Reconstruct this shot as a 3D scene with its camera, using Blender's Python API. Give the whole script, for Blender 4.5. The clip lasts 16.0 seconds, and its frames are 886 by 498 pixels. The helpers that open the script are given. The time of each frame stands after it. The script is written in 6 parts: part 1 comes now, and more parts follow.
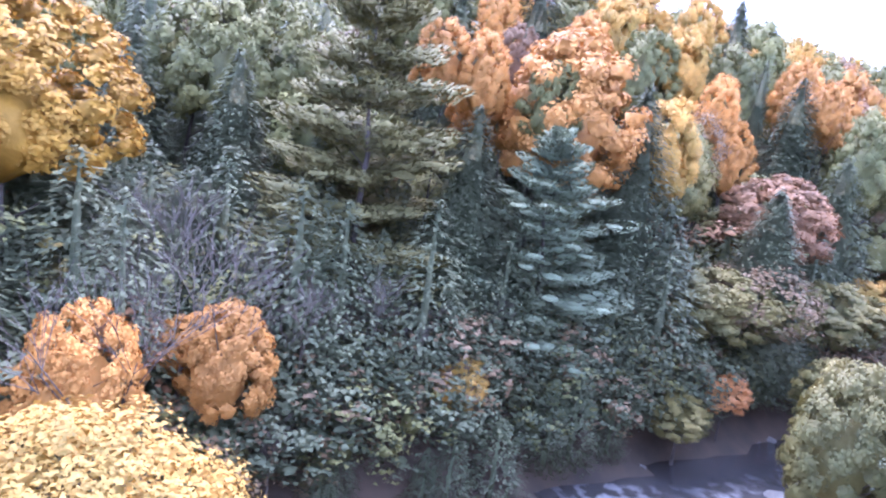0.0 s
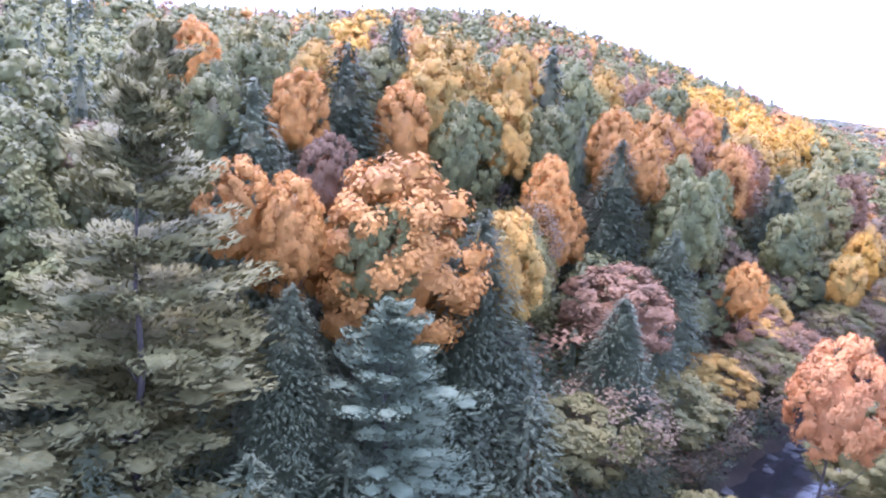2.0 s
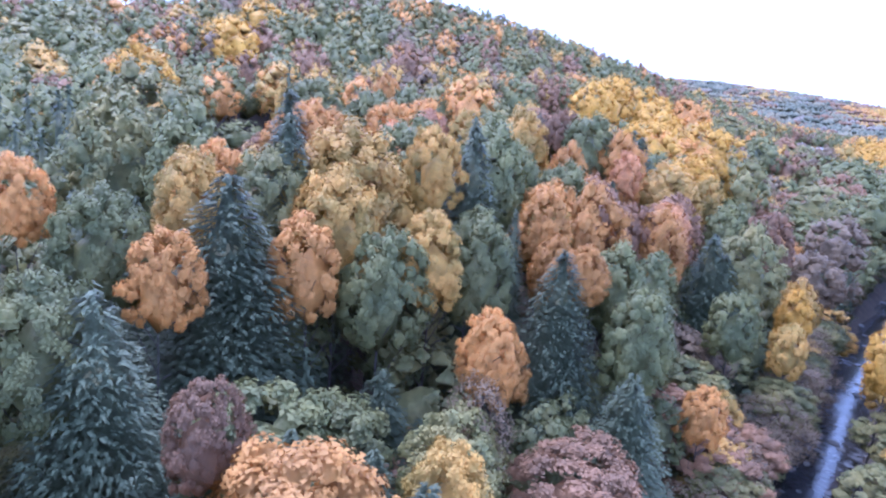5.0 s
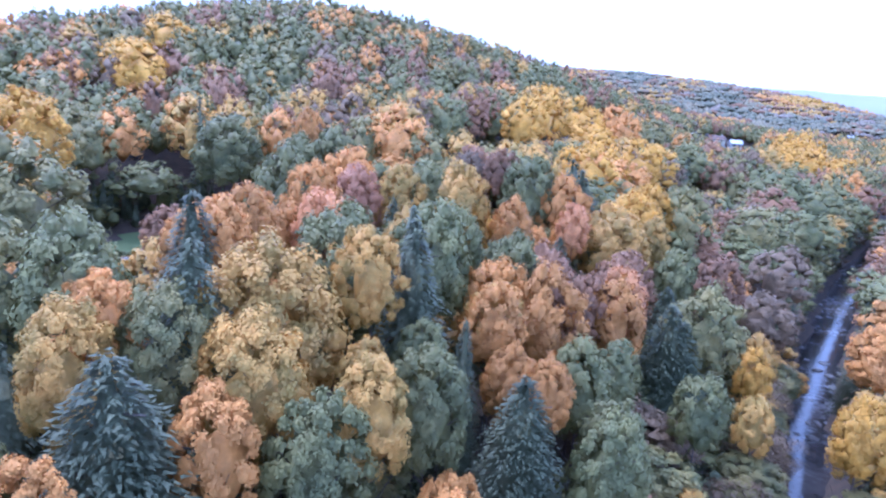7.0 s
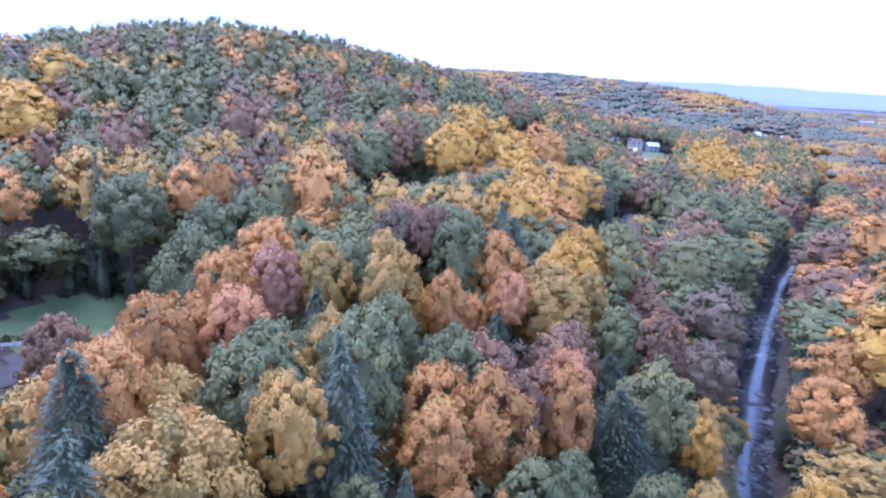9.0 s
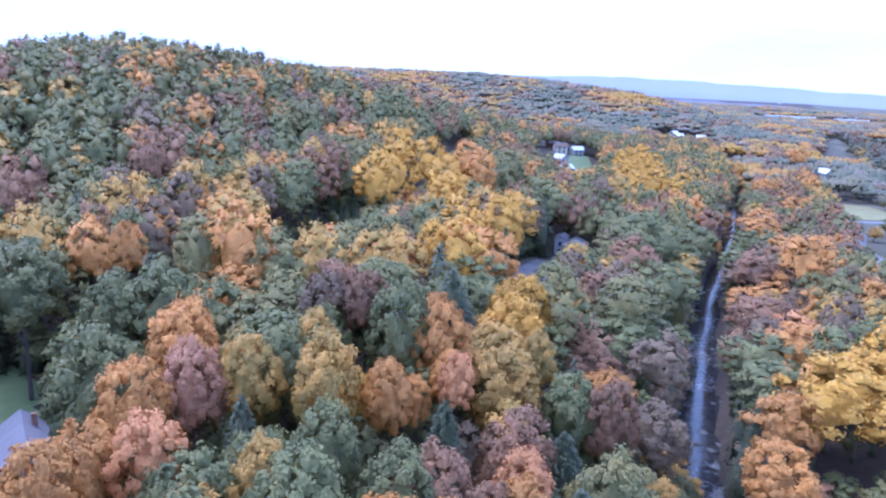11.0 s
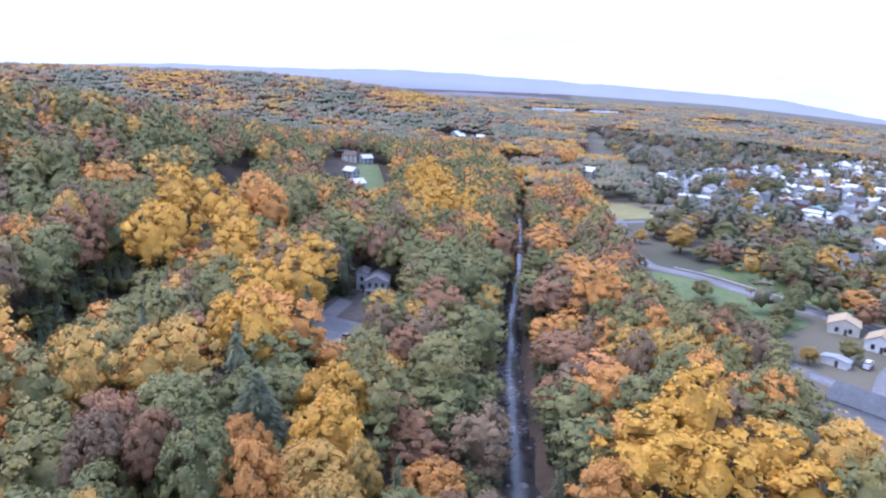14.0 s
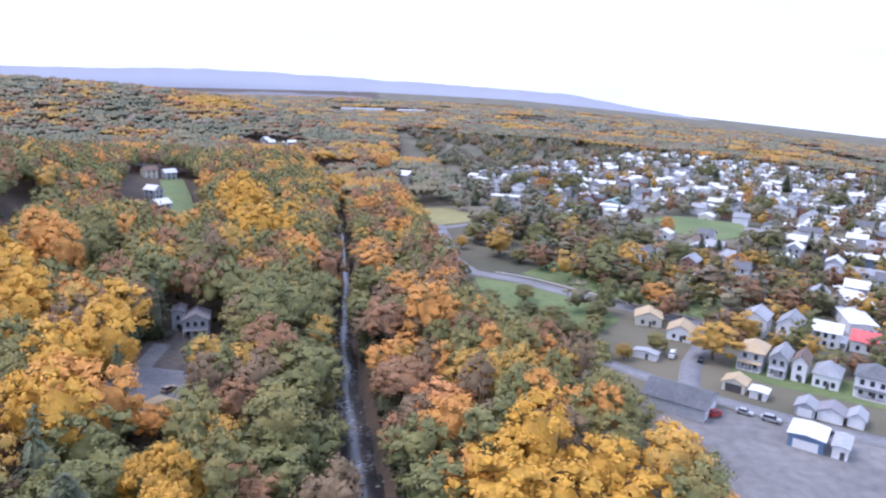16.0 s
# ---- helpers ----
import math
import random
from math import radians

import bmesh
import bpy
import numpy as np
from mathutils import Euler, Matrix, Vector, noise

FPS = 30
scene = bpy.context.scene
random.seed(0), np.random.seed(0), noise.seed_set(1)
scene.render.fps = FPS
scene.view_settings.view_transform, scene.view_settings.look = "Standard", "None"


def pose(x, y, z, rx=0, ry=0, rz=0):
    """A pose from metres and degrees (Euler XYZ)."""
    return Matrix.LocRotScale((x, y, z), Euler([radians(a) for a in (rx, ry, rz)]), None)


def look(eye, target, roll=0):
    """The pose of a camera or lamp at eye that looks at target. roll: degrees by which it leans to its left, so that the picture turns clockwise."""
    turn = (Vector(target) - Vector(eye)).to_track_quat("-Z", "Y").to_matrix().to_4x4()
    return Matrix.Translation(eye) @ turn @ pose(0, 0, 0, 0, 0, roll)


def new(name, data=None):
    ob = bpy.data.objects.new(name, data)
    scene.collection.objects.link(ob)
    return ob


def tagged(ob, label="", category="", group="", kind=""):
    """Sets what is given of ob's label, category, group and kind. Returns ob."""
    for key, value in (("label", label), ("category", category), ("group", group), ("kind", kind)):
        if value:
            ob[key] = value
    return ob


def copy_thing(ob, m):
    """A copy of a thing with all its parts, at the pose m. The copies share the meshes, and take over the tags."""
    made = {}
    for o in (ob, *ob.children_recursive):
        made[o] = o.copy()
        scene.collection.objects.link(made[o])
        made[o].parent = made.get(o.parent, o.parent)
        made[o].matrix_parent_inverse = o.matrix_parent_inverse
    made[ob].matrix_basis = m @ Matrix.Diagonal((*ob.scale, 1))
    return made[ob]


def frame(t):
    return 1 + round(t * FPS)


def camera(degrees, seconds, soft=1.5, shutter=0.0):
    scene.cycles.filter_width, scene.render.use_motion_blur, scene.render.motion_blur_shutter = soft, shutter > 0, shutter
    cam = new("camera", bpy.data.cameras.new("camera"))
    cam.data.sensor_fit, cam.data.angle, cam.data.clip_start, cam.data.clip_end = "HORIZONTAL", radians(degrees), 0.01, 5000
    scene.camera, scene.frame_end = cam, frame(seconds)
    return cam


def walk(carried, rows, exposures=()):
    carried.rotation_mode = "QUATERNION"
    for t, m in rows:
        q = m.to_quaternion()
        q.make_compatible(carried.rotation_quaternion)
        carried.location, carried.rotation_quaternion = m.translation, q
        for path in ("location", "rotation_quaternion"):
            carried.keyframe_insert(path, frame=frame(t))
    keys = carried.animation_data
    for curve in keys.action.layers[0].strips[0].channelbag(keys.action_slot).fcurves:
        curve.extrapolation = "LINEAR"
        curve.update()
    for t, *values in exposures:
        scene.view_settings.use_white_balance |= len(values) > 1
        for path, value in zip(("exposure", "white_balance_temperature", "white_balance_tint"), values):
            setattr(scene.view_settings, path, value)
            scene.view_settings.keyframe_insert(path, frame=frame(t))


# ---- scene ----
# Camera and its flight: a climb over a wooded creek valley, turning towards a town
PATH = [
    (0, (58.34, -54.43, 17.14), (40.058, -47.289, 13.309), 8.49),
    (0.5, (54.98, -53.91, 20.29), (37.365, -45.275, 16.410), 7.57),
    (1, (52.34, -52.95, 23.02), (35.388, -43.072, 19.140), 6.84),
    (1.5, (50.17, -51.97, 25.08), (33.794, -41.124, 21.296), 6.21),
    (2, (47.69, -50.98, 27.35), (31.931, -39.266, 23.532), 5.92),
    (2.5, (45.69, -50.06, 29.73), (30.412, -37.769, 25.803), 5.70),
    (3, (43.56, -49.06, 31.95), (28.657, -36.356, 27.886), 5.59),
    (3.5, (41.33, -48.09, 34.21), (26.723, -35.111, 29.964), 5.60),
    (4, (38.84, -46.49, 36.34), (24.489, -33.283, 31.913), 5.48),
    (4.5, (36.45, -44.90, 38.52), (22.367, -31.456, 33.942), 5.31),
    (5, (34.19, -43.43, 40.79), (20.407, -29.722, 36.077), 5.14),
    (5.5, (31.96, -41.92, 43.08), (18.511, -27.930, 38.261), 4.94),
    (6, (29.68, -40.23, 45.32), (16.586, -25.927, 40.439), 4.70),
    (6.5, (27.24, -38.22, 47.45), (14.537, -23.562, 42.556), 4.40),
    (7, (24.76, -35.94, 49.44), (12.487, -20.913, 44.587), 4.02),
    (7.5, (22.92, -34.03, 51.44), (11.074, -18.652, 46.627), 3.60),
    (8, (21.28, -32.23, 53.57), (9.847, -16.533, 48.787), 3.24),
    (8.5, (19.56, -30.48, 55.89), (8.566, -14.475, 51.107), 2.98),
    (9, (18.11, -28.75, 58.22), (7.516, -12.464, 53.450), 2.64),
    (9.5, (16.51, -26.84, 60.47), (6.341, -10.292, 55.699), 2.39),
    (10, (14.71, -24.79, 62.66), (4.992, -7.983, 57.873), 2.28),
    (10.5, (12.80, -22.70, 64.84), (3.550, -5.637, 60.023), 2.26),
    (11, (10.86, -20.67, 67.04), (2.101, -3.355, 62.199), 2.31),
    (11.5, (8.98, -18.79, 69.31), (0.726, -1.234, 64.451), 2.38),
    (12, (7.31, -17.11, 71.68), (-0.392, 0.692, 66.812), 2.40),
    (12.5, (6.10, -15.17, 74.02), (-0.858, 2.931, 69.143), 2.27),
    (13, (5.15, -11.99, 75.92), (-0.764, 6.486, 71.060), 2.10),
    (13.5, (4.36, -8.99, 77.80), (-0.222, 9.867, 72.943), 1.90),
    (14, (3.10, -7.40, 79.95), (-0.003, 11.749, 75.090), 2.21),
    (14.5, (2.19, -6.02, 81.74), (0.547, 13.320, 76.912), 2.20),
    (15, (1.28, -3.90, 83.29), (1.030, 15.521, 78.506), 2.15),
    (15.5, (0.45, -2.12, 85.05), (1.475, 17.281, 80.295), 1.93),
    (16, (-0.53, -0.38, 86.97), (1.590, 18.921, 82.197), 1.67),
]
cam = camera(65.5, 16.0, soft=2.3, shutter=0.0)
walk(cam, [(t, look(eye, target, roll)) for t, eye, target, roll in PATH],
     exposures=[(0.0, 2.22, 5200, 36), (2.0, 1.73, 5200, 38), (4.0, 1.28, 4820, 34), (7.0, 1.12, 4520, 31), (9.0, 0.88, 4540, 31), (12.5, 0.72, 4800, 28), (16.0, 0.52, 5800, 24)])

# World: a bright overcast sky and a very soft sun behind thin cloud
SUN_ELEVATION, SUN_ROTATION = radians(62), radians(285)
world = bpy.data.worlds.new("overcast_sky")
scene.world = world
world.use_nodes = True
wn, wl = world.node_tree.nodes, world.node_tree.links
wn.clear()
sky = wn.new("ShaderNodeTexSky")
sky.sky_type, sky.sun_disc = "NISHITA", False
sky.sun_elevation, sky.sun_rotation = SUN_ELEVATION, SUN_ROTATION
sky.air_density, sky.dust_density, sky.ozone_density = 1.0, 4.0, 1.0
cloud_map = wn.new("ShaderNodeTexCoord")
cloud_scale = wn.new("ShaderNodeMapping")
cloud_scale.inputs["Scale"].default_value = (1.2, 1.2, 5.0)
cloud = wn.new("ShaderNodeTexNoise")
cloud.inputs["Scale"].default_value, cloud.inputs["Detail"].default_value = 2.2, 5.0
cloud_ramp = wn.new("ShaderNodeValToRGB")
cloud_ramp.color_ramp.elements[0].position, cloud_ramp.color_ramp.elements[0].color = 0.3, (7.2, 9.0, 12.2, 1)
cloud_ramp.color_ramp.elements[1].position, cloud_ramp.color_ramp.elements[1].color = 0.7, (9.6, 11.0, 13.4, 1)
veil = wn.new("ShaderNodeMix")
veil.data_type = "RGBA"
veil.inputs["Factor"].default_value = 0.8
background = wn.new("ShaderNodeBackground")
background.inputs["Strength"].default_value = 0.11
world_out = wn.new("ShaderNodeOutputWorld")
wl.new(cloud_map.outputs["Generated"], cloud_scale.inputs["Vector"])
wl.new(cloud_scale.outputs["Vector"], cloud.inputs["Vector"])
wl.new(cloud.outputs["Fac"], cloud_ramp.inputs["Fac"])
wl.new(sky.outputs["Color"], veil.inputs["A"])
wl.new(cloud_ramp.outputs["Color"], veil.inputs["B"])
wl.new(veil.outputs["Result"], background.inputs["Color"])
wl.new(background.outputs["Background"], world_out.inputs["Surface"])

sun_data = bpy.data.lights.new("sun", "SUN")
sun_data.energy, sun_data.angle, sun_data.color = 1.5, radians(28), (1.0, 0.92, 0.80)
sun = new("sun", sun_data)
sun.matrix_world = look((math.sin(SUN_ROTATION) * 200, math.cos(SUN_ROTATION) * 200, 200 * math.tan(SUN_ELEVATION)), (0, 0, 0))



# Materials
def tint(rgb):
    return (*rgb, 1.0)


def material(name, dark, light, scale=1.0, rough=0.8, metal=0.0, bump=0.0, detail=6.0, big=None, by_object=0.0, coords="Object"):
    """A surface that wanders between two colours at two scales, with fine relief."""
    m = bpy.data.materials.new(name)
    m.use_nodes = True
    n, l = m.node_tree.nodes, m.node_tree.links
    bsdf = n["Principled BSDF"]
    bsdf.inputs["Roughness"].default_value, bsdf.inputs["Metallic"].default_value = rough, metal
    place = n.new("ShaderNodeTexCoord")
    fine, broad = n.new("ShaderNodeTexNoise"), n.new("ShaderNodeTexNoise")
    fine.inputs["Scale"].default_value, fine.inputs["Detail"].default_value = scale, detail
    broad.inputs["Scale"].default_value, broad.inputs["Detail"].default_value = (big or scale / 9), 3.0
    both = n.new("ShaderNodeMath")
    both.operation = "ADD"
    ramp = n.new("ShaderNodeValToRGB")
    ramp.color_ramp.elements[0].position, ramp.color_ramp.elements[0].color = 0.36, tint(dark)
    ramp.color_ramp.elements[1].position, ramp.color_ramp.elements[1].color = 0.64, tint(light)
    half = n.new("ShaderNodeMath")
    half.operation, half.inputs[1].default_value = "MULTIPLY", 0.5
    for node in (fine, broad):
        l.new(place.outputs[coords], node.inputs["Vector"])
    l.new(fine.outputs["Fac"], both.inputs[0])
    l.new(broad.outputs["Fac"], both.inputs[1])
    l.new(both.outputs[0], half.inputs[0])
    l.new(half.outputs[0], ramp.inputs["Fac"])
    colour = ramp.outputs["Color"]
    if by_object:
        info, span, hsv = n.new("ShaderNodeObjectInfo"), n.new("ShaderNodeMapRange"), n.new("ShaderNodeHueSaturation")
        span.inputs["To Min"].default_value, span.inputs["To Max"].default_value = 1 - by_object, 1 + by_object
        l.new(info.outputs["Random"], span.inputs["Value"])
        l.new(span.outputs["Result"], hsv.inputs["Value"])
        l.new(colour, hsv.inputs["Color"])
        colour = hsv.outputs["Color"]
    l.new(colour, bsdf.inputs["Base Color"])
    if bump:
        relief = n.new("ShaderNodeBump")
        relief.inputs["Strength"].default_value, relief.inputs["Distance"].default_value = 0.6, bump
        l.new(fine.outputs["Fac"], relief.inputs["Height"])
        l.new(relief.outputs["Normal"], bsdf.inputs["Normal"])
    return m


def foliage(name, one, two, spread=0.18, clear=0.2):
    """Leaves: each leaf between two colours, each tree a little lighter or darker, light shining through."""
    m = bpy.data.materials.new(name)
    m.use_nodes = True
    n, l = m.node_tree.nodes, m.node_tree.links
    bsdf = n["Principled BSDF"]
    bsdf.inputs["Roughness"].default_value = 0.55
    bsdf.inputs["Specular IOR Level"].default_value = 0.25
    geo, info = n.new("ShaderNodeNewGeometry"), n.new("ShaderNodeObjectInfo")
    patch = n.new("ShaderNodeTexNoise")
    patch.inputs["Scale"].default_value, patch.inputs["Detail"].default_value = 0.3, 3.0
    l.new(geo.outputs["Position"], patch.inputs["Vector"])
    blend = n.new("ShaderNodeMath")
    sharpen = n.new("ShaderNodeMapRange")
    sharpen.inputs["From Min"].default_value, sharpen.inputs["From Max"].default_value = 0.35, 0.65
    sharpen.inputs["To Min"].default_value, sharpen.inputs["To Max"].default_value = 0.0, 0.7
    l.new(patch.outputs["Fac"], sharpen.inputs["Value"])
    blend.operation, blend.inputs[2].default_value = "MULTIPLY_ADD", 0.0
    blend.inputs[1].default_value = 0.3
    l.new(geo.outputs["Random Per Island"], blend.inputs[0])
    l.new(sharpen.outputs["Result"], blend.inputs[2])
    mix = n.new("ShaderNodeMix")
    mix.data_type = "RGBA"
    mix.inputs["A"].default_value, mix.inputs["B"].default_value = tint(one), tint(two)
    l.new(blend.outputs[0], mix.inputs["Factor"])
    span, hsv = n.new("ShaderNodeMapRange"), n.new("ShaderNodeHueSaturation")
    span.inputs["To Min"].default_value, span.inputs["To Max"].default_value = 1 - spread, 1 + spread
    l.new(info.outputs["Random"], span.inputs["Value"])
    l.new(span.outputs["Result"], hsv.inputs["Value"])
    l.new(mix.outputs["Result"], hsv.inputs["Color"])
    mottle, span2, hsv2, relief = n.new("ShaderNodeTexNoise"), n.new("ShaderNodeMapRange"), n.new("ShaderNodeHueSaturation"), n.new("ShaderNodeBump")
    mottle.inputs["Scale"].default_value, mottle.inputs["Detail"].default_value = 1.6, 4.0
    span2.inputs["From Min"].default_value, span2.inputs["From Max"].default_value = 0.3, 0.7
    span2.inputs["To Min"].default_value, span2.inputs["To Max"].default_value = 0.84, 1.16
    relief.inputs["Strength"].default_value, relief.inputs["Distance"].default_value = 0.35, 0.3
    l.new(geo.outputs["Position"], mottle.inputs["Vector"])
    l.new(mottle.outputs["Fac"], span2.inputs["Value"])
    l.new(mottle.outputs["Fac"], relief.inputs["Height"])
    l.new(relief.outputs["Normal"], bsdf.inputs["Normal"])
    l.new(hsv.outputs["Color"], hsv2.inputs["Color"])
    l.new(span2.outputs["Result"], hsv2.inputs["Value"])
    hsv = hsv2
    l.new(hsv.outputs["Color"], bsdf.inputs["Base Color"])
    glow, both = n.new("ShaderNodeBsdfTranslucent"), n.new("ShaderNodeMixShader")
    both.inputs["Fac"].default_value = clear
    l.new(hsv.outputs["Color"], glow.inputs["Color"])
    l.new(bsdf.outputs["BSDF"], both.inputs[1])
    l.new(glow.outputs["BSDF"], both.inputs[2])
    l.new(both.outputs["Shader"], n["Material Output"].inputs["Surface"])
    return m


LEAF = {
    "orange": foliage("orange_leaves", (0.42, 0.21, 0.058), (0.69, 0.335, 0.085)),
    "gold": foliage("gold_leaves", (0.29, 0.215, 0.055), (0.66, 0.37, 0.085)),
    "yellow": foliage("yellow_leaves", (0.42, 0.24, 0.04), (0.68, 0.38, 0.058)),
    "olive": foliage("olive_leaves", (0.122, 0.135, 0.055), (0.30, 0.245, 0.082)),
    "green": foliage("green_leaves", (0.108, 0.122, 0.050), (0.25, 0.235, 0.084)),
    "russet": foliage("russet_leaves", (0.19, 0.115, 0.065), (0.37, 0.195, 0.095)),
    "salmon": foliage("salmon_leaves", (0.46, 0.205, 0.08), (0.66, 0.33, 0.125)),
    "mauve": foliage("mauve_leaves", (0.145, 0.104, 0.062), (0.26, 0.178, 0.098)),
    "pink": foliage("pink_leaves", (0.36, 0.185, 0.10), (0.54, 0.275, 0.14)),
    # next three: paler leaves for far trees, distance haze put into the colour
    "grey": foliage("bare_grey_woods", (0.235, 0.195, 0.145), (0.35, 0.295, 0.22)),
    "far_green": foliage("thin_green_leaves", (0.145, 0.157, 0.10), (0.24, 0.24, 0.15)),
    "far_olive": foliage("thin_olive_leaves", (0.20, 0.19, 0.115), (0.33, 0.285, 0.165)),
    "hemlock": foliage("hemlock_needles", (0.076, 0.092, 0.052), (0.145, 0.162, 0.09), 0.12, 0.12),
    "pine": foliage("pine_needles", (0.115, 0.115, 0.047), (0.24, 0.212, 0.082), 0.1, 0.12),
    "blue_pine": foliage("blue_pine_needles", (0.13, 0.165, 0.10), (0.24, 0.28, 0.17), 0.08, 0.12),
}
KINDS = list(LEAF)
bark = material("bark", (0.055, 0.045, 0.04), (0.13, 0.11, 0.10), 3.0, 0.9, bump=0.05)
pale_bark = material("pale_bark", (0.115, 0.10, 0.085), (0.21, 0.18, 0.155), 3.0, 0.9, bump=0.03)
lane_dirt = material("lane_dirt", (0.07, 0.06, 0.055), (0.14, 0.12, 0.105), 0.4, 0.95, bump=0.03, detail=9)
asphalt = material("asphalt", (0.16, 0.16, 0.17), (0.25, 0.25, 0.26), 0.7, 0.85, bump=0.01)
gravel = material("gravel", (0.13, 0.125, 0.125), (0.23, 0.22, 0.215), 0.35, 0.9, bump=0.02, detail=10)
grass = material("lawn_grass", (0.095, 0.14, 0.05), (0.165, 0.205, 0.08), 0.35, 0.9, bump=0.03, detail=10)
dry_grass = material("dry_meadow", (0.20, 0.17, 0.07), (0.28, 0.26, 0.11), 0.12, 0.9, bump=0.03, detail=10)
infield = material("infield_clay", (0.42, 0.27, 0.14), (0.52, 0.34, 0.18), 0.4, 0.9)
concrete = material("concrete", (0.38, 0.37, 0.35), (0.52, 0.50, 0.48), 0.5, 0.85)
glass = material("window_glass", (0.03, 0.035, 0.045), (0.06, 0.07, 0.08), 0.5, 0.12)

# Land
CREEK_Y = (-1300, -170, -56, -11, 42, 84, 126, 182, 231, 294, 364, 462, 590, 840, 1260)
CREEK_X = (84, 56, 34, 24, 15, 6, 0, -6, -10, -11, -14, -20, -42, -84, -126)
RIDGE_Y, RIDGE_H = (-560, -84, 49, 165, 210, 300, 420, 560, 730), (20, 21, 32, 54, 53, 46, 29, 10, 0)


def creek_x(y):
    return float(np.interp(y, CREEK_Y, CREEK_X))


def ground(x, y):
    """Height of the land: the creek's bed, its banks, the west slope and the long hill."""
    d = creek_x(y) - x
    a = abs(d)
    a += (0.5 if y < 30 else 1.6) * noise.noise(Vector((0.0 if d > 0 else 9.0, y * 0.045, 2.2)))
    z = -6.2 + 6.2 * min(1.0, max(0.0, (a - 4.5) / 6.0)) ** 0.7
    if d > 0:
        z += 7.0 * min(1.0, max(0.0, (d - 8) / 48)) * math.exp(-((max(0, y - 84) / 126) ** 2))
    k = max(0.0, x + 217) if x > -217 else -0.35 * (x + 217)
    z += float(np.interp(y, RIDGE_Y, RIDGE_H)) * math.exp(-((k / 87) ** 2))
    r = math.hypot(x, y)
    if r > 420:
        az = math.degrees(math.atan2(x, y))
        hill = float(np.interp(az, (-75, -39, -25, -18, -12, -7, -2, 5), (58, 64, 64, 56, 44, 25, 10, 0)))
        z += hill * math.exp(-(((r - 1100) / 250) ** 2))
        z += float(np.interp(az, (0, 8, 20, 27, 38, 60), (0, 8, 14, 8, 0, 0))) * math.exp(-(((r - 1700) / 350) ** 2))
        z -= (r - 420) * float(np.interp(az, (0, 12, 24, 38, 60, 120), (0, 0.006, 0.022, 0.042, 0.05, 0.02)))
    return z


def part(name, data, mat, parent=None, label=""):
    """One mesh object from a bmesh or a finished mesh, under a thing or a part."""
    if isinstance(data, bmesh.types.BMesh):
        mesh = bpy.data.meshes.new(name)
        data.to_mesh(mesh)
        data.free()
    else:
        mesh = data
    if mat is not None and not mesh.materials:
        mesh.materials.append(mat)
    ob = new(name, mesh)
    ob.parent = parent
    return tagged(ob, label)


def sheet(name, points, faces, mat):
    mesh = bpy.data.meshes.new(name)
    mesh.from_pydata(points, [], faces)
    mesh.update()
    mesh.materials.append(mat)
    mesh.polygons.foreach_set("use_smooth", [True] * len(mesh.polygons))
    return new(name, mesh)


def steps(*spans):
    out = []
    for a, b, gap in spans:
        out += list(np.arange(a, b, gap))
    return out


def land_material():
    """Leaf litter in the woods, rough grass on the flats, patchwork farther off."""
    m = material("land", (0.045, 0.037, 0.03), (0.105, 0.075, 0.052), 0.5, 0.95, bump=0.08, detail=8)
    n, l = m.node_tree.nodes, m.node_tree.links
    bsdf = n["Principled BSDF"]
    litter = bsdf.inputs["Base Color"].links[0].from_socket
    geo, axes = n.new("ShaderNodeNewGeometry"), n.new("ShaderNodeSeparateXYZ")
    east = n.new("ShaderNodeMapRange")
    east.inputs["From Min"].default_value, east.inputs["From Max"].default_value = 30, 55
    patch, ramp = n.new("ShaderNodeTexNoise"), n.new("ShaderNodeValToRGB")
    patch.inputs["Scale"].default_value, patch.inputs["Detail"].default_value = 0.012, 8
    e = ramp.color_ramp.elements
    e[0].position, e[0].color = 0.38, (0.085, 0.085, 0.055, 1)
    e[1].position, e[1].color = 0.6, (0.165, 0.145, 0.10, 1)
    mix = n.new("ShaderNodeMix")
    mix.data_type = "RGBA"
    l.new(geo.outputs["Position"], axes.inputs[0])
    l.new(geo.outputs["Position"], patch.inputs["Vector"])
    l.new(axes.outputs["X"], east.inputs["Value"])
    l.new(patch.outputs["Fac"], ramp.inputs["Fac"])
    l.new(east.outputs["Result"], mix.inputs["Factor"])
    l.new(litter, mix.inputs["A"])
    l.new(ramp.outputs["Color"], mix.inputs["B"])
    l.new(mix.outputs["Result"], bsdf.inputs["Base Color"])
    return m


far_out = [460 * 1.16 ** k for k in range(16)]
grid_x = [-v for v in reversed(far_out)] + steps((-440, -48, 8), (-48, 90, 2.4), (90, 440, 8)) + far_out
grid_y = [-v for v in reversed(far_out)] + steps((-440, -130, 10), (-130, 500, 5)) + [520 * 1.13 ** k for k in range(19)]
ground_points = [(x, y, ground(x, y)) for y in grid_y for x in grid_x]
nx = len(grid_x)
ground_faces = [(j * nx + i, j * nx + i + 1, (j + 1) * nx + i + 1, (j + 1) * nx + i) for j in range(len(grid_y) - 1) for i in range(nx - 1)]
land = sheet("ground", ground_points, ground_faces, land_material())
tagged(land, "leaf-strewn valley floor and wooded hill slopes", "ground", kind="structure")


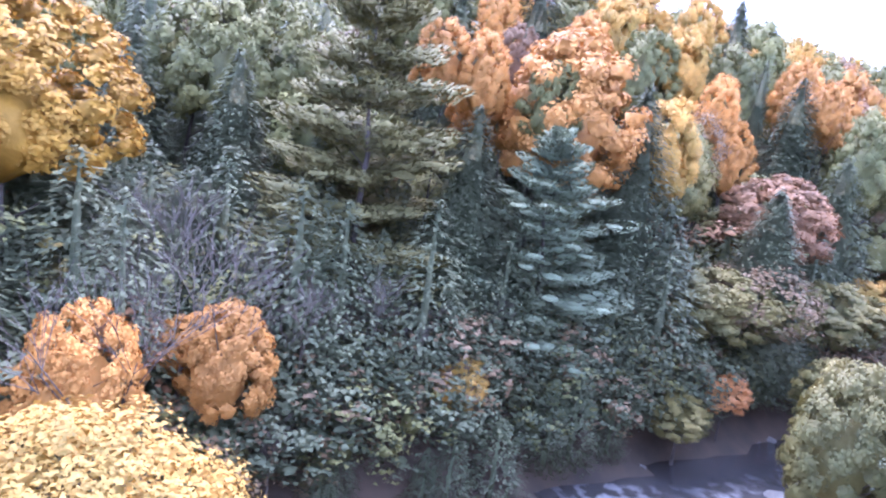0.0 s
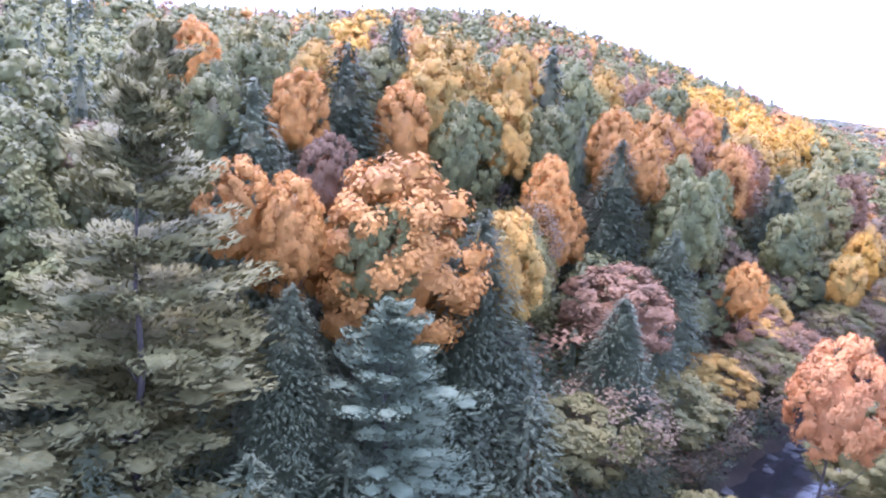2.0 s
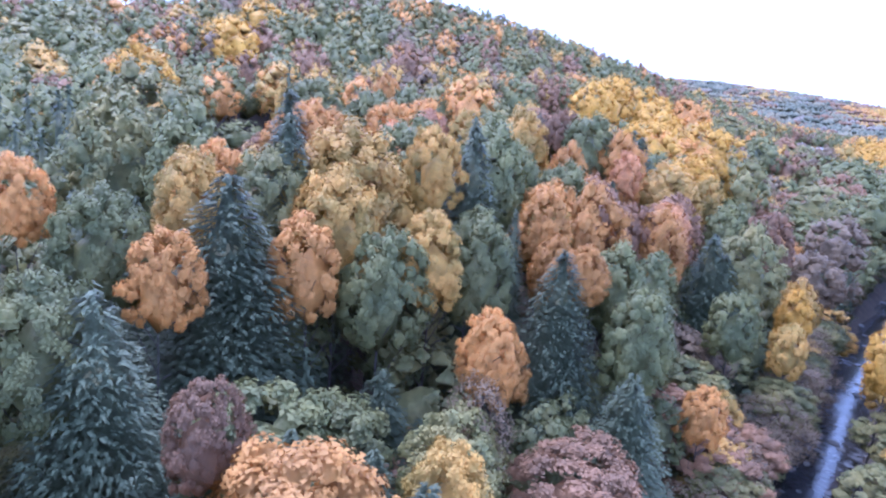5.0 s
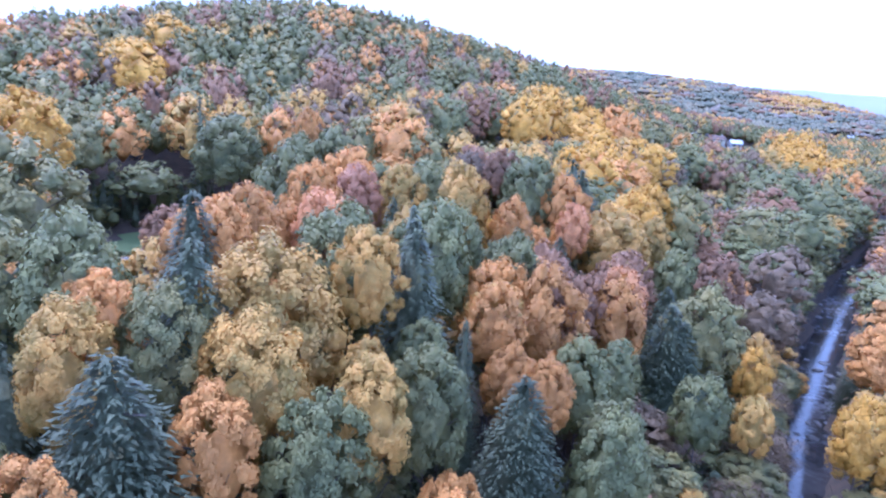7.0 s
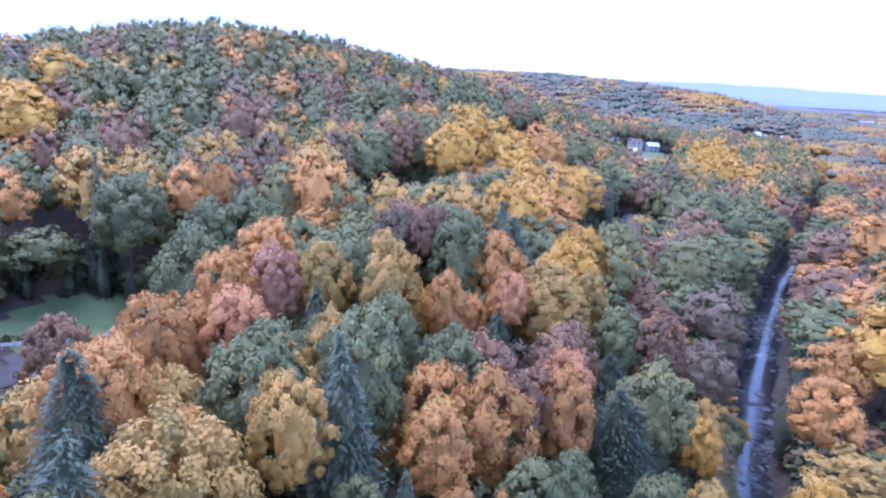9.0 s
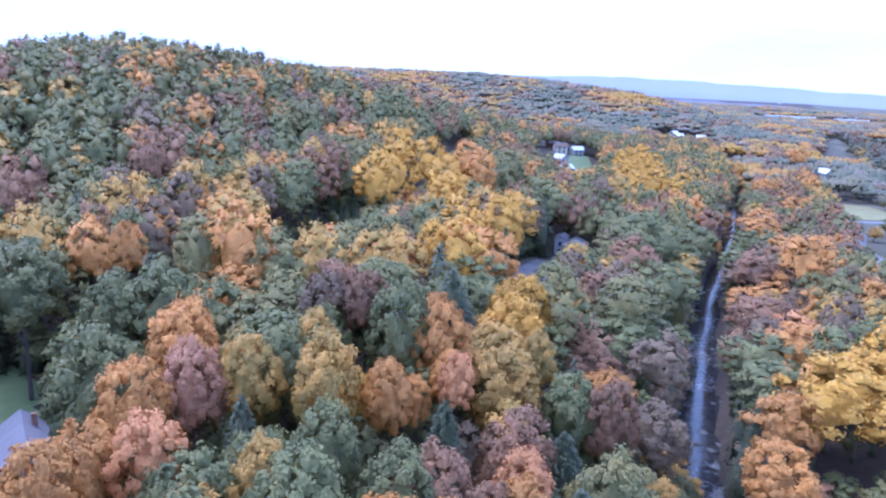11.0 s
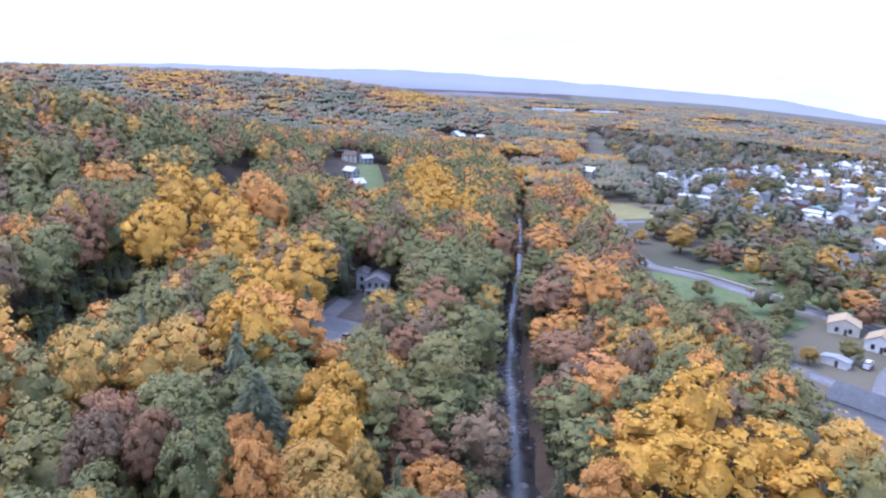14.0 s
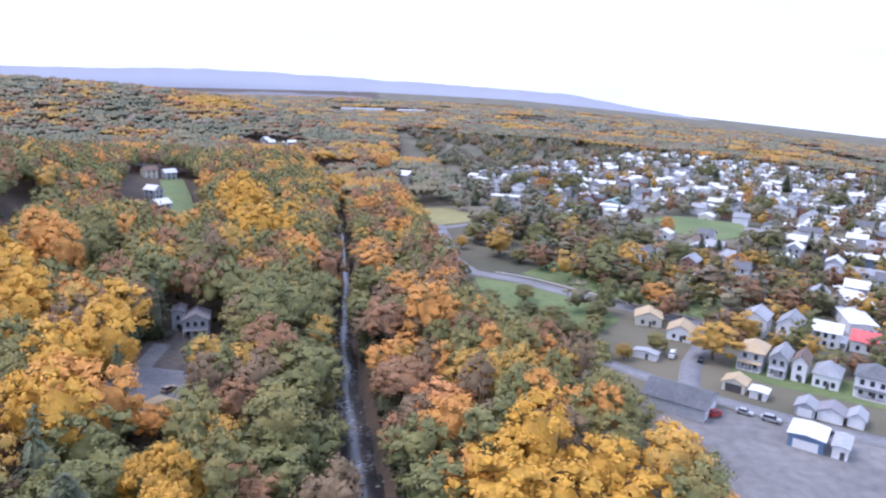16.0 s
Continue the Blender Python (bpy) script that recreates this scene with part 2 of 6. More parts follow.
def ribbon(name, line, width, mat, label, category, lift=0.08, level=None, step=4.0, kind="structure"):
    """A strip along a line of places, laid on the land or at one level, with thin edges."""
    dense = []
    for (x0, y0), (x1, y1) in zip(line, line[1:]):
        n = max(1, int(math.hypot(x1 - x0, y1 - y0) / step))
        dense += [(x0 + (x1 - x0) * k / n, y0 + (y1 - y0) * k / n) for k in range(n)]
    dense.append(line[-1])
    smooth = [dense[0]] + [tuple((dense[k - 1][c] + 2 * dense[k][c] + dense[k + 1][c]) / 4 for c in (0, 1)) for k in range(1, len(dense) - 1)] + [dense[-1]]
    points, faces = [], []
    for k, (x, y) in enumerate(smooth):
        a, b = smooth[max(0, k - 1)], smooth[min(len(smooth) - 1, k + 1)]
        dx, dy = b[0] - a[0], b[1] - a[1]
        s = math.hypot(dx, dy)
        ox, oy = -dy / s * width / 2, dx / s * width / 2
        z = ground(x, y) + lift if level is None else level
        points += [(x + ox, y + oy, z), (x - ox, y - oy, z), (x + ox * 1.02, y + oy * 1.02, z - 0.4), (x - ox * 1.02, y - oy * 1.02, z - 0.4)]
        if k:
            p, q = 4 * (k - 1), 4 * k
            faces += [(p + 1, q + 1, q, p), (p, q, q + 2, p + 2), (q + 1, p + 1, p + 3, q + 3)]
    ob = sheet(name, points, faces, mat)
    return tagged(ob, label, category, kind=kind)


def patch(name, outline, mat, label, category, lift=0.05):
    """A flat piece of ground cover with the given outline."""
    bm = bmesh.new()
    low = max(ground(x, y) for x, y in outline) + lift
    bm.faces.new([bm.verts.new((x, y, low)) for x, y in outline])
    extruded = bmesh.ops.extrude_face_region(bm, geom=bm.faces[:])
    for v in [g for g in extruded["geom"] if isinstance(g, bmesh.types.BMVert)]:
        v.co.z -= 0.6
    bmesh.ops.recalc_face_normals(bm, faces=bm.faces[:])
    return tagged(part(name, bm, mat), label, category, kind="structure")


# The creek: shallow water with the sky in it, broken by riffles
water = material("creek_water", (0.035, 0.034, 0.036), (0.08, 0.075, 0.074), 0.35, 0.1, bump=0.0)
wnode, wlink = water.node_tree.nodes, water.node_tree.links
water_bsdf = wnode["Principled BSDF"]
ripple, ripple_bump, ripple_at = wnode.new("ShaderNodeTexNoise"), wnode.new("ShaderNodeBump"), wnode.new("ShaderNodeTexCoord")
ripple.inputs["Scale"].default_value, ripple.inputs["Detail"].default_value = 1.1, 5
ripple_bump.inputs["Strength"].default_value, ripple_bump.inputs["Distance"].default_value = 0.35, 0.18
riffle, riffle_span, foam, foam_mix = wnode.new("ShaderNodeTexNoise"), wnode.new("ShaderNodeMapRange"), wnode.new("ShaderNodeMath"), wnode.new("ShaderNodeMix")
riffle.inputs["Scale"].default_value, riffle.inputs["Detail"].default_value = 0.09, 3
riffle_span.inputs["From Min"].default_value, riffle_span.inputs["From Max"].default_value = 0.5, 0.66
foam_fine, foam_span = wnode.new("ShaderNodeTexNoise"), wnode.new("ShaderNodeMapRange")
foam_fine.inputs["Scale"].default_value, foam_fine.inputs["Detail"].default_value = 0.9, 6
foam_span.inputs["From Min"].default_value, foam_span.inputs["From Max"].default_value = 0.48, 0.64
foam.operation = "MULTIPLY"
foam_mix.data_type = "RGBA"
foam_mix.inputs["B"].default_value = (0.30, 0.30, 0.31, 1)
for node in (ripple, riffle, foam_fine):
    wlink.new(ripple_at.outputs["Object"], node.inputs["Vector"])
wlink.new(ripple.outputs["Fac"], ripple_bump.inputs["Height"])
wlink.new(ripple_bump.outputs["Normal"], water_bsdf.inputs["Normal"])
wlink.new(riffle.outputs["Fac"], riffle_span.inputs["Value"])
wlink.new(foam_fine.outputs["Fac"], foam_span.inputs["Value"])
wlink.new(riffle_span.outputs["Result"], foam.inputs[0])
wlink.new(foam_span.outputs["Result"], foam.inputs[1])
wlink.new(foam.outputs[0], foam_mix.inputs["Factor"])
wlink.new(water_bsdf.inputs["Base Color"].links[0].from_socket, foam_mix.inputs["A"])
wlink.new(foam_mix.outputs["Result"], water_bsdf.inputs["Base Color"])
ribbon("creek", [(creek_x(y), y) for y in range(-170, 640, 12)], 14, water, "shallow grey creek with sky reflections and small riffles", "creek", level=-5.35)

# Stones in the creek and along its edges
river_stone = material("river_stone", (0.10, 0.095, 0.09), (0.26, 0.25, 0.235), 1.6, 0.75, bump=0.04, by_object=0.25)


def stone_mesh(seed):
    rng = random.Random(seed)
    bm = bmesh.new()
    bmesh.ops.create_icosphere(bm, subdivisions=1, radius=0.5)
    for v in bm.verts:
        v.co *= rng.uniform(0.8, 1.2)
        v.co.z *= 0.6
    mesh = bpy.data.meshes.new("stone")
    bm.to_mesh(mesh)
    bm.free()
    mesh.materials.append(river_stone)
    return mesh


STONES = [stone_mesh(k) for k in range(5)]
rng_stone = random.Random(8)
for k in range(130):
    y = rng_stone.uniform(-40, 250)
    ob = new("creek_stone", STONES[k % 5])
    side = rng_stone.choice((-1, 1)) * (rng_stone.uniform(3.2, 5.6) if k % 3 else rng_stone.uniform(0, 3))
    s = rng_stone.uniform(0.8, 2.6)
    ob.matrix_basis = Matrix.LocRotScale((creek_x(y) + side, y, -5.4), Euler((0, 0, rng_stone.uniform(0, 6.28))), (s, s * rng_stone.uniform(0.6, 1.0), s * rng_stone.uniform(0.5, 0.9)))
    tagged(ob, "grey worn boulder in the shallow creek", "stone", group="boulders in the creek")

# Far ridges: distance haze is put into their pale colour and faint glow
def ridge(name, radius, profile, colour, label, rough):
    az, rise = zip(*profile)
    points, faces = [], []
    for k in range(361):
        a = -100 + 200 * k / 360
        h = float(np.interp(a, az, rise)) + rough * noise.fractal(Vector((a * 0.22, radius * 0.01, 0)), 0.6, 2.0, 5)
        top = 84 + math.tan(radians(h)) * radius
        for f, z in ((0.97, top - 330), (0.985, top - 130), (1.0, top), (1.03, top - 330)):
            points.append((math.sin(radians(a)) * radius * f, math.cos(radians(a)) * radius * f, z))
        if k:
            p, q = 4 * (k - 1), 4 * k
            faces += [(p + c, q + c, q + c + 1, p + c + 1) for c in range(3)]
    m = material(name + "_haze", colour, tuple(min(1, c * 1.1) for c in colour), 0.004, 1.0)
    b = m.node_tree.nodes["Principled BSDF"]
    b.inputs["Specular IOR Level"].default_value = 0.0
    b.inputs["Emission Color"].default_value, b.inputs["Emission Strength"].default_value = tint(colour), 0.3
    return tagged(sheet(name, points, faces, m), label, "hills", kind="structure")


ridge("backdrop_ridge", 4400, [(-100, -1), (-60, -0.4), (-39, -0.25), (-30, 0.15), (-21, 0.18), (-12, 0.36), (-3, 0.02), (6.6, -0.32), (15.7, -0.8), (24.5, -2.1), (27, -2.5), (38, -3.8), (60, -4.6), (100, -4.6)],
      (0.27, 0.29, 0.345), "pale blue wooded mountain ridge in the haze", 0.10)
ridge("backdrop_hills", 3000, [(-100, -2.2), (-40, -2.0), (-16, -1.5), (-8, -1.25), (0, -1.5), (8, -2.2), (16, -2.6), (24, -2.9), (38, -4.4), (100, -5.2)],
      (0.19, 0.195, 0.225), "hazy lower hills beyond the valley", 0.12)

# Trees
def unit(v):
    return v / (np.linalg.norm(v, axis=-1, keepdims=True) + 1e-9)


def sprays(centres, normals, size, rng, slim=0.75, along=None, sides=4):
    """One leaf spray at each centre, facing its normal: corners and faces."""
    k = len(centres)
    size = np.broadcast_to(np.asarray(size, float), (k,)) * rng.uniform(0.7, 1.3, k)
    t = unit(np.cross(normals, rng.normal(size=(k, 3)))) if along is None else unit(along)
    b = unit(np.cross(normals, t))
    s = size[:, None]
    dip = normals * s * 0.18
    if sides == 4:
        v = np.stack([centres + t * s - dip, centres + b * s * slim + dip, centres - t * s - dip, centres - b * s * slim + dip], 1)
    else:
        v = np.stack([centres + t * s * 1.3 - dip, centres + b * s * slim - t * s * 0.65, centres - b * s * slim - t * s * 0.65], 1)
    return v.reshape(-1, 3), np.arange(k * sides).reshape(k, sides)


def caps(centres, normals, size, rng, rim=6):
    """A rounded tuft of foliage at each centre: a low, uneven dome."""
    k = len(centres)
    size = np.broadcast_to(np.asarray(size, float), (k,)) * rng.uniform(0.65, 1.35, k)
    t = unit(np.cross(normals, rng.normal(size=(k, 3))))
    b = np.cross(normals, t)
    s = size[:, None]
    rows = [centres + normals * s * 0.5]
    for j in range(rim):
        a = 2 * math.pi * j / rim
        reach = rng.uniform(0.7, 1.3, k)[:, None] * s
        rows.append(centres + (t * math.cos(a) + b * math.sin(a)) * reach - normals * s * rng.uniform(0.4, 0.8, k)[:, None])
    v = np.stack(rows, 1)
    fan = np.array([(0, 1 + j, 1 + (j + 1) % rim) for j in range(rim)])
    return v.reshape(-1, 3), (np.arange(k)[:, None, None] * (rim + 1) + fan).reshape(-1, 3)


def joined(*pieces):
    verts, faces, start = [], [], 0
    for v, f in pieces:
        verts.append(v)
        faces.append(f + start)
        start += len(v)
    return np.concatenate(verts), np.concatenate(faces)


def lobes(rng, count, tall, wide, base):
    """Where the big lobes of a broad crown lie: all over an uneven egg, from its skirt to its top."""
    lean = rng.normal(size=2) * 0.03 * wide
    turn = rng.uniform(0, 2 * np.pi, 3)
    rz = tall * (1 - base) / 2
    out = []
    for c in range(count):
        h = 1 - 1.55 * (c + 0.5) / count
        a = c * 2.39996 + turn[2] + rng.normal() * 0.3
        ring = math.sqrt(max(0.0, 1 - h * h)) * (1.0 if h > 0 else 1 - 0.25 * h * h)
        u = np.array([math.cos(a) * ring, math.sin(a) * ring, h])
        swell = 1 + 0.16 * math.sin(2 * a + turn[0]) + 0.12 * math.sin(3 * a + turn[1])
        deep = rng.uniform(0.76, 0.92)
        out.append((np.array([u[0] * wide / 2 * deep * swell + lean[0], u[1] * wide / 2 * deep * swell + lean[1], tall * base + rz * 0.95 + u[2] * rz * deep]), unit(u)))
    return out


def ball(split):
    """The corners and faces of a round ball: eight sides, or split from twenty."""
    bm = bmesh.new()
    if split:
        bmesh.ops.create_icosphere(bm, subdivisions=split, radius=1.0)
    else:
        bmesh.ops.create_uvsphere(bm, u_segments=4, v_segments=2, radius=1.0)
    bm.verts.index_update()
    out = np.array([tuple(v.co) for v in bm.verts]), np.array([[v.index for v in f.verts] for f in bm.faces])
    bm.free()
    return out


BALLS = {k: ball(k) for k in (0, 1, 2)}


def clumps(centres, sizes, rng, split=1, rough=0.24):
    """An uneven rounded clump of foliage at each centre; sizes gives its half-axes."""
    v, f = BALLS[split]
    k = len(centres)
    turn = rng.uniform(0, 2 * np.pi, k)
    c, z = np.cos(turn)[:, None], np.sin(turn)[:, None]
    x, y = v[None, :, 0] * c - v[None, :, 1] * z, v[None, :, 0] * z + v[None, :, 1] * c
    shape = np.stack([x, y, np.broadcast_to(v[None, :, 2], x.shape)], 2)
    swell = rng.uniform(1 - rough, 1 + rough, (k, len(v), 1))
    out = centres[:, None, :] + shape * swell * np.asarray(sizes)[:, None, :]
    return out.reshape(-1, 3), (np.arange(k)[:, None, None] * len(v) + f).reshape(-1, 3)


def broadleaf(seed, count, lump, leaves=0, leaf=0.3, tall=24.0, wide=10.0, base=0.36, airy=0.0, body=0.66, split=1):
    """A broad crown: ragged clumps all over an uneven egg, each one covered with leaf sprays."""
    rng = np.random.default_rng(seed)
    spots = lobes(rng, count, tall, wide, base)
    centres = np.array([c for c, _ in spots])
    radius = wide * lump * rng.uniform(0.75, 1.35, count)
    pieces, spot, face = [], [], []
    if body:
        pieces.append(clumps(centres, radius[:, None] * np.array([body, body, body]), rng, split, 0.34))
        middle = np.array([[0.0, 0.0, tall * (base + (1 - base) * 0.45)]])
        pieces.append(clumps(middle, np.array([[wide * 0.45 * body, wide * 0.45 * body, tall * (1 - base) * 0.42 * body]]), rng, 1, 0.2))
    for (centre, u), r in zip(spots, radius):
        w = unit(rng.normal(size=(leaves, 3)) + np.array([0, 0, 0.3]) + 0.8 * u)
        deep = rng.uniform(0.66, 1.12 + airy, leaves)
        spot.append(centre + w * r * deep[:, None])
        face.append(unit(w + 0.3 * u + np.array([0, 0, 0.12]) + rng.normal(size=(leaves, 3)) * 0.34))
    pieces.append(sprays(np.concatenate(spot), np.concatenate(face), leaf, rng, sides=3))
    return joined(*pieces)


def hemlock(seed, layers, around, count, leaf, tall=22.0, wide=9.0, core=0.62):
    """A dense dark cone of drooping feathery boughs round a solid core, softly ragged at the rim."""
    rng = np.random.default_rng(seed)
    spot, face, way = [], [], []
    for k in range(layers):
        f = k / (layers - 1)
        z = tall * (0.04 + 0.955 * f)
        r = wide / 2 * (1 - f) ** 0.72 * min(1.0, 0.84 + f * 1.1) + 0.3
        n = max(5, int(around * (1 - f) ** 0.7))
        for j in range(n):
            a = 2 * np.pi * (j + rng.uniform(-0.45, 0.45)) / n + k * 2.4
            length = r * rng.uniform(0.6, 1.12)
            ca, sa = math.cos(a), math.sin(a)
            for s in range(count):
                g = 0.5 + 0.48 * (s + rng.uniform()) / count
                side = rng.normal() * 0.12 * length
                spot.append((ca * length * g - sa * side, sa * length * g + ca * side, z - 0.32 * length * g * g + rng.normal() * 0.2))
                turn = rng.normal() * 0.5
                way.append((ca - sa * turn, sa + ca * turn, -0.5 + rng.normal() * 0.18))
                face.append((ca * 0.75, sa * 0.75, 0.7))
    spot, way = np.array(spot), unit(np.array(way))
    face = unit(np.array(face) + rng.normal(size=(len(face), 3)) * 0.1)
    rings = [(tall * f - 0.1, wide / 2 * (1 - f) ** 0.8 * core * 0.72) for f in (0.03, 0.2, 0.4, 0.6, 0.8, 0.97)]
    cone = np.array([(r * rng.uniform(0.8, 1.15) * math.cos(0.785 * j), r * rng.uniform(0.8, 1.15) * math.sin(0.785 * j), z) for z, r in rings for j in range(8)])
    wall = np.array([t for k in range(5) for j in range(8) for t in ((8 * k + j, 8 * k + (j + 1) % 8, 8 * k + 8 + j), (8 * k + (j + 1) % 8, 8 * k + 8 + (j + 1) % 8, 8 * k + 8 + j))])
    return joined(sprays(spot, face, leaf, rng, 0.42, way, 3), (cone, wall))


def pine(seed, whorls, around, pads, needles, leaf, tall=26.0, wide=12.0, rise=0.0):
    """A white pine: tiers of level boughs with thick plumes of needles, swept up at the tips and towards the top."""
    rng = np.random.default_rng(seed)
    spot, face, way, middle, sizes = [], [], [], [], []
    for k in range(whorls):
        f = k / (whorls - 1)
        z0 = tall * (0.06 + 0.89 * f)
        spread = wide / 2 * (0.82 + 0.25 * math.sin(min(1, f * 2.2) * math.pi / 2)) * (1 - f) ** 0.62 + 0.55
        n = max(4, around - int(2.5 * f))
        turn = rng.uniform(0, 6.28)
        for j in range(n):
            a = turn + 2 * np.pi * (j + rng.uniform(-0.35, 0.35)) / n
            length = spread * rng.uniform(0.55, 1.12)
            lift = rng.uniform(-0.14, 0.1) + rise + 0.75 * f ** 1.6
            drop = rng.uniform(-0.55, 0.55)
            ca, sa = math.cos(a), math.sin(a)
            for s in range(pads):
                g = 0.3 + 0.68 * (s + rng.uniform(0.2, 0.8)) / pads
                side = rng.uniform(-1, 1) * 0.2 * length
                centre = np.array([ca * length * g - sa * side, sa * length * g + ca * side, z0 + drop + lift * length * g + 0.12 * length * g * g + rng.normal() * 0.15])
                size = (0.5 + 0.15 * length) * rng.uniform(0.75, 1.25)
                middle.append(centre)
                sizes.append((size * 0.5, size * 0.5, size * 0.2))
                w = unit(rng.normal(size=(needles, 3)) + np.array([0.25, 0, 0.3]))
                out, across = w[:, 0] * size * 1.2, w[:, 1] * size * 0.85
                spot.append(centre + np.stack([ca * out - sa * across, sa * out + ca * across, w[:, 2] * size * 0.46 + (0.16 + 0.3 * lift) * w[:, 0] * size], 1))
                way.append(np.array([ca, sa, 0.35 + lift]) + rng.normal(size=(needles, 3)) * 0.35)
                face.append(np.stack([ca * w[:, 0] - sa * w[:, 1], sa * w[:, 0] + ca * w[:, 1], w[:, 2] + 0.8], 1) + rng.normal(size=(needles, 3)) * 0.25)
    return joined(sprays(np.concatenate(spot), unit(np.concatenate(face)), leaf, rng, 0.3, np.concatenate(way), 3), clumps(np.array(middle), np.array(sizes), rng, 1, 0.2))


def soft_normals(verts, faces, middle, own=0.7, up=0.15):
    """The direction each leaf is lit from: partly its own, partly outward from the crown's middle."""
    flat = unit(np.cross(verts[faces[:, 1]] - verts[faces[:, 0]], verts[faces[:, 2]] - verts[faces[:, 0]]))
    leaf = np.zeros((len(verts), 3))
    for c in range(faces.shape[1]):
        np.add.at(leaf, faces[:, c], flat)
    leaf = unit(leaf)
    out = unit(leaf * own + unit(verts - np.array([0, 0, middle])) + np.array([0, 0, up]))
    side = (out * leaf).sum(1, keepdims=True)
    return unit(np.where(side < 0.25, out + leaf * (0.45 - side), out))


def foliage_mesh(name, shape, mat=None, normals=None, middle=None, own=0.7, up=0.15):
    verts, faces = shape
    if middle is not None:
        normals = soft_normals(verts, faces, middle, own, up)
    n, k = faces.shape
    mesh = bpy.data.meshes.new(name)
    mesh.vertices.add(len(verts))
    mesh.vertices.foreach_set("co", verts.reshape(-1).astype(np.float32))
    mesh.loops.add(k * n)
    mesh.loops.foreach_set("vertex_index", faces.reshape(-1).astype(np.int32))
    mesh.polygons.add(n)
    mesh.polygons.foreach_set("loop_start", np.arange(0, k * n, k, dtype=np.int32))
    mesh.polygons.foreach_set("use_smooth", np.full(n, normals is not None))
    mesh.update(calc_edges=True)
    if normals is not None:
        bend = mesh.attributes.new("custom_normal", "FLOAT_VECTOR", "POINT")
        bend.data.foreach_set("vector", normals.reshape(-1).astype(np.float32))
    if mat:
        mesh.materials.append(mat)
    return mesh


def limb(points, faces, a, b, ra, rb, sides=5):
    """A tapered round limb from a to b."""
    a, b = Vector(a), Vector(b)
    turn = (b - a).to_track_quat("Z", "Y")
    start = len(points)
    for place, r in ((a, ra), (b, rb)):
        for k in range(sides):
            t = 2 * math.pi * k / sides
            points.append(tuple(place + turn @ Vector((math.cos(t) * r, math.sin(t) * r, 0))))
    for k in range(sides):
        m = (k + 1) % sides
        faces.append((start + k, start + m, start + sides + m, start + sides + k))


def wood_mesh(name, seed, tall, wide, thick, limbs, top=0.8, first=0.3):
    rng = random.Random(seed)
    points, faces = [], []
    bends = [Vector((0, 0, -0.6))] + [Vector((rng.uniform(-0.3, 0.3), rng.uniform(-0.3, 0.3), tall * top * k / 5)) for k in range(1, 6)]
    for k in range(5):
        limb(points, faces, bends[k], bends[k + 1], thick * (1 - k * 0.17), thick * (1 - (k + 1) * 0.17), 7)
    for k in range(limbs):
        f = first + (top - first) * (k + rng.random()) / limbs
        z = tall * f
        a = rng.uniform(0, 6.28)
        reach = wide * 0.42 * rng.uniform(0.6, 1.0)
        j = min(4, int(f / top * 5))
        root = bends[j].lerp(bends[j + 1], f / top * 5 - j)
        knee = root + Vector((math.cos(a) * reach * 0.5, math.sin(a) * reach * 0.5, reach * 0.35))
        tip = root + Vector((math.cos(a + 0.2) * reach, math.sin(a + 0.2) * reach, reach * rng.uniform(0.5, 0.9)))
        limb(points, faces, root, knee, thick * 0.4 * (1.2 - f), thick * 0.25 * (1.2 - f), 4)
        limb(points, faces, knee, tip, thick * 0.25 * (1.2 - f), 0.03, 4)
    mesh = bpy.data.meshes.new(name)
    mesh.from_pydata(points, [], faces)
    mesh.update()
    mesh.materials.append(bark)
    return mesh


def bare_meshes(seed, tall):
    """A leafless tree: a forked trunk, and a fine crown of twigs."""
    rng = random.Random(seed)
    wood, twigs = ([], []), ([], [])

    def grow(root, way, length, r, level):
        tip = root + way * length
        limb(*(wood if level < 2 else twigs), root, tip, r, r * 0.62, 5 if level < 2 else 3)
        if level == 5:
            return
        for k in range(3 if level < 4 else 2):
            lean = Vector((rng.uniform(-1, 1), rng.uniform(-1, 1), rng.uniform(-0.1, 0.5))) * (0.5 + 0.07 * level)
            grow(root.lerp(tip, rng.uniform(0.55, 1.0)), (way + lean).normalized(), length * rng.uniform(0.55, 0.8), max(0.014, r * 0.5), level + 1)

    grow(Vector((0, 0, -0.4)), Vector((0.05, 0, 1)), tall * 0.40, tall * 0.009, 0)
    out = []
    for name, (points, faces) in (("trunk", wood), ("twig_crown", twigs)):
        mesh = bpy.data.meshes.new(name)
        mesh.from_pydata(points, [], faces)
        mesh.update()
        mesh.materials.append(pale_bark)
        out.append(mesh)
    return out


NEAR = [foliage_mesh("crown", broadleaf(10 + k, 100, 0.088, 110, 0.165), middle=14) for k in range(4)]
MID = [foliage_mesh("crown", broadleaf(30 + k, 66, 0.11, 54, 0.24), middle=14) for k in range(6)]
CLOSE = [foliage_mesh("crown", broadleaf(19, 130, 0.075, 190, 0.1, body=0.25, airy=0.5), middle=14)]
THIN = [foliage_mesh("crown", broadleaf(50 + k, 80, 0.09, 44, 0.15, airy=0.7, body=0.0), middle=14) for k in range(2)]
HEM_NEAR = [foliage_mesh("crown", hemlock(70 + k, 100, 44, 9, 0.15), middle=7, own=0.4, up=0.5) for k in range(3)]
HEM_MID = [foliage_mesh("crown", hemlock(80 + k, 76, 34, 8, 0.2), middle=7, own=0.4, up=0.5) for k in range(3)]
ROUND = [foliage_mesh("crown", broadleaf(60 + k, 48, 0.13, 30, 0.34, base=0.08), middle=11) for k in range(4)]
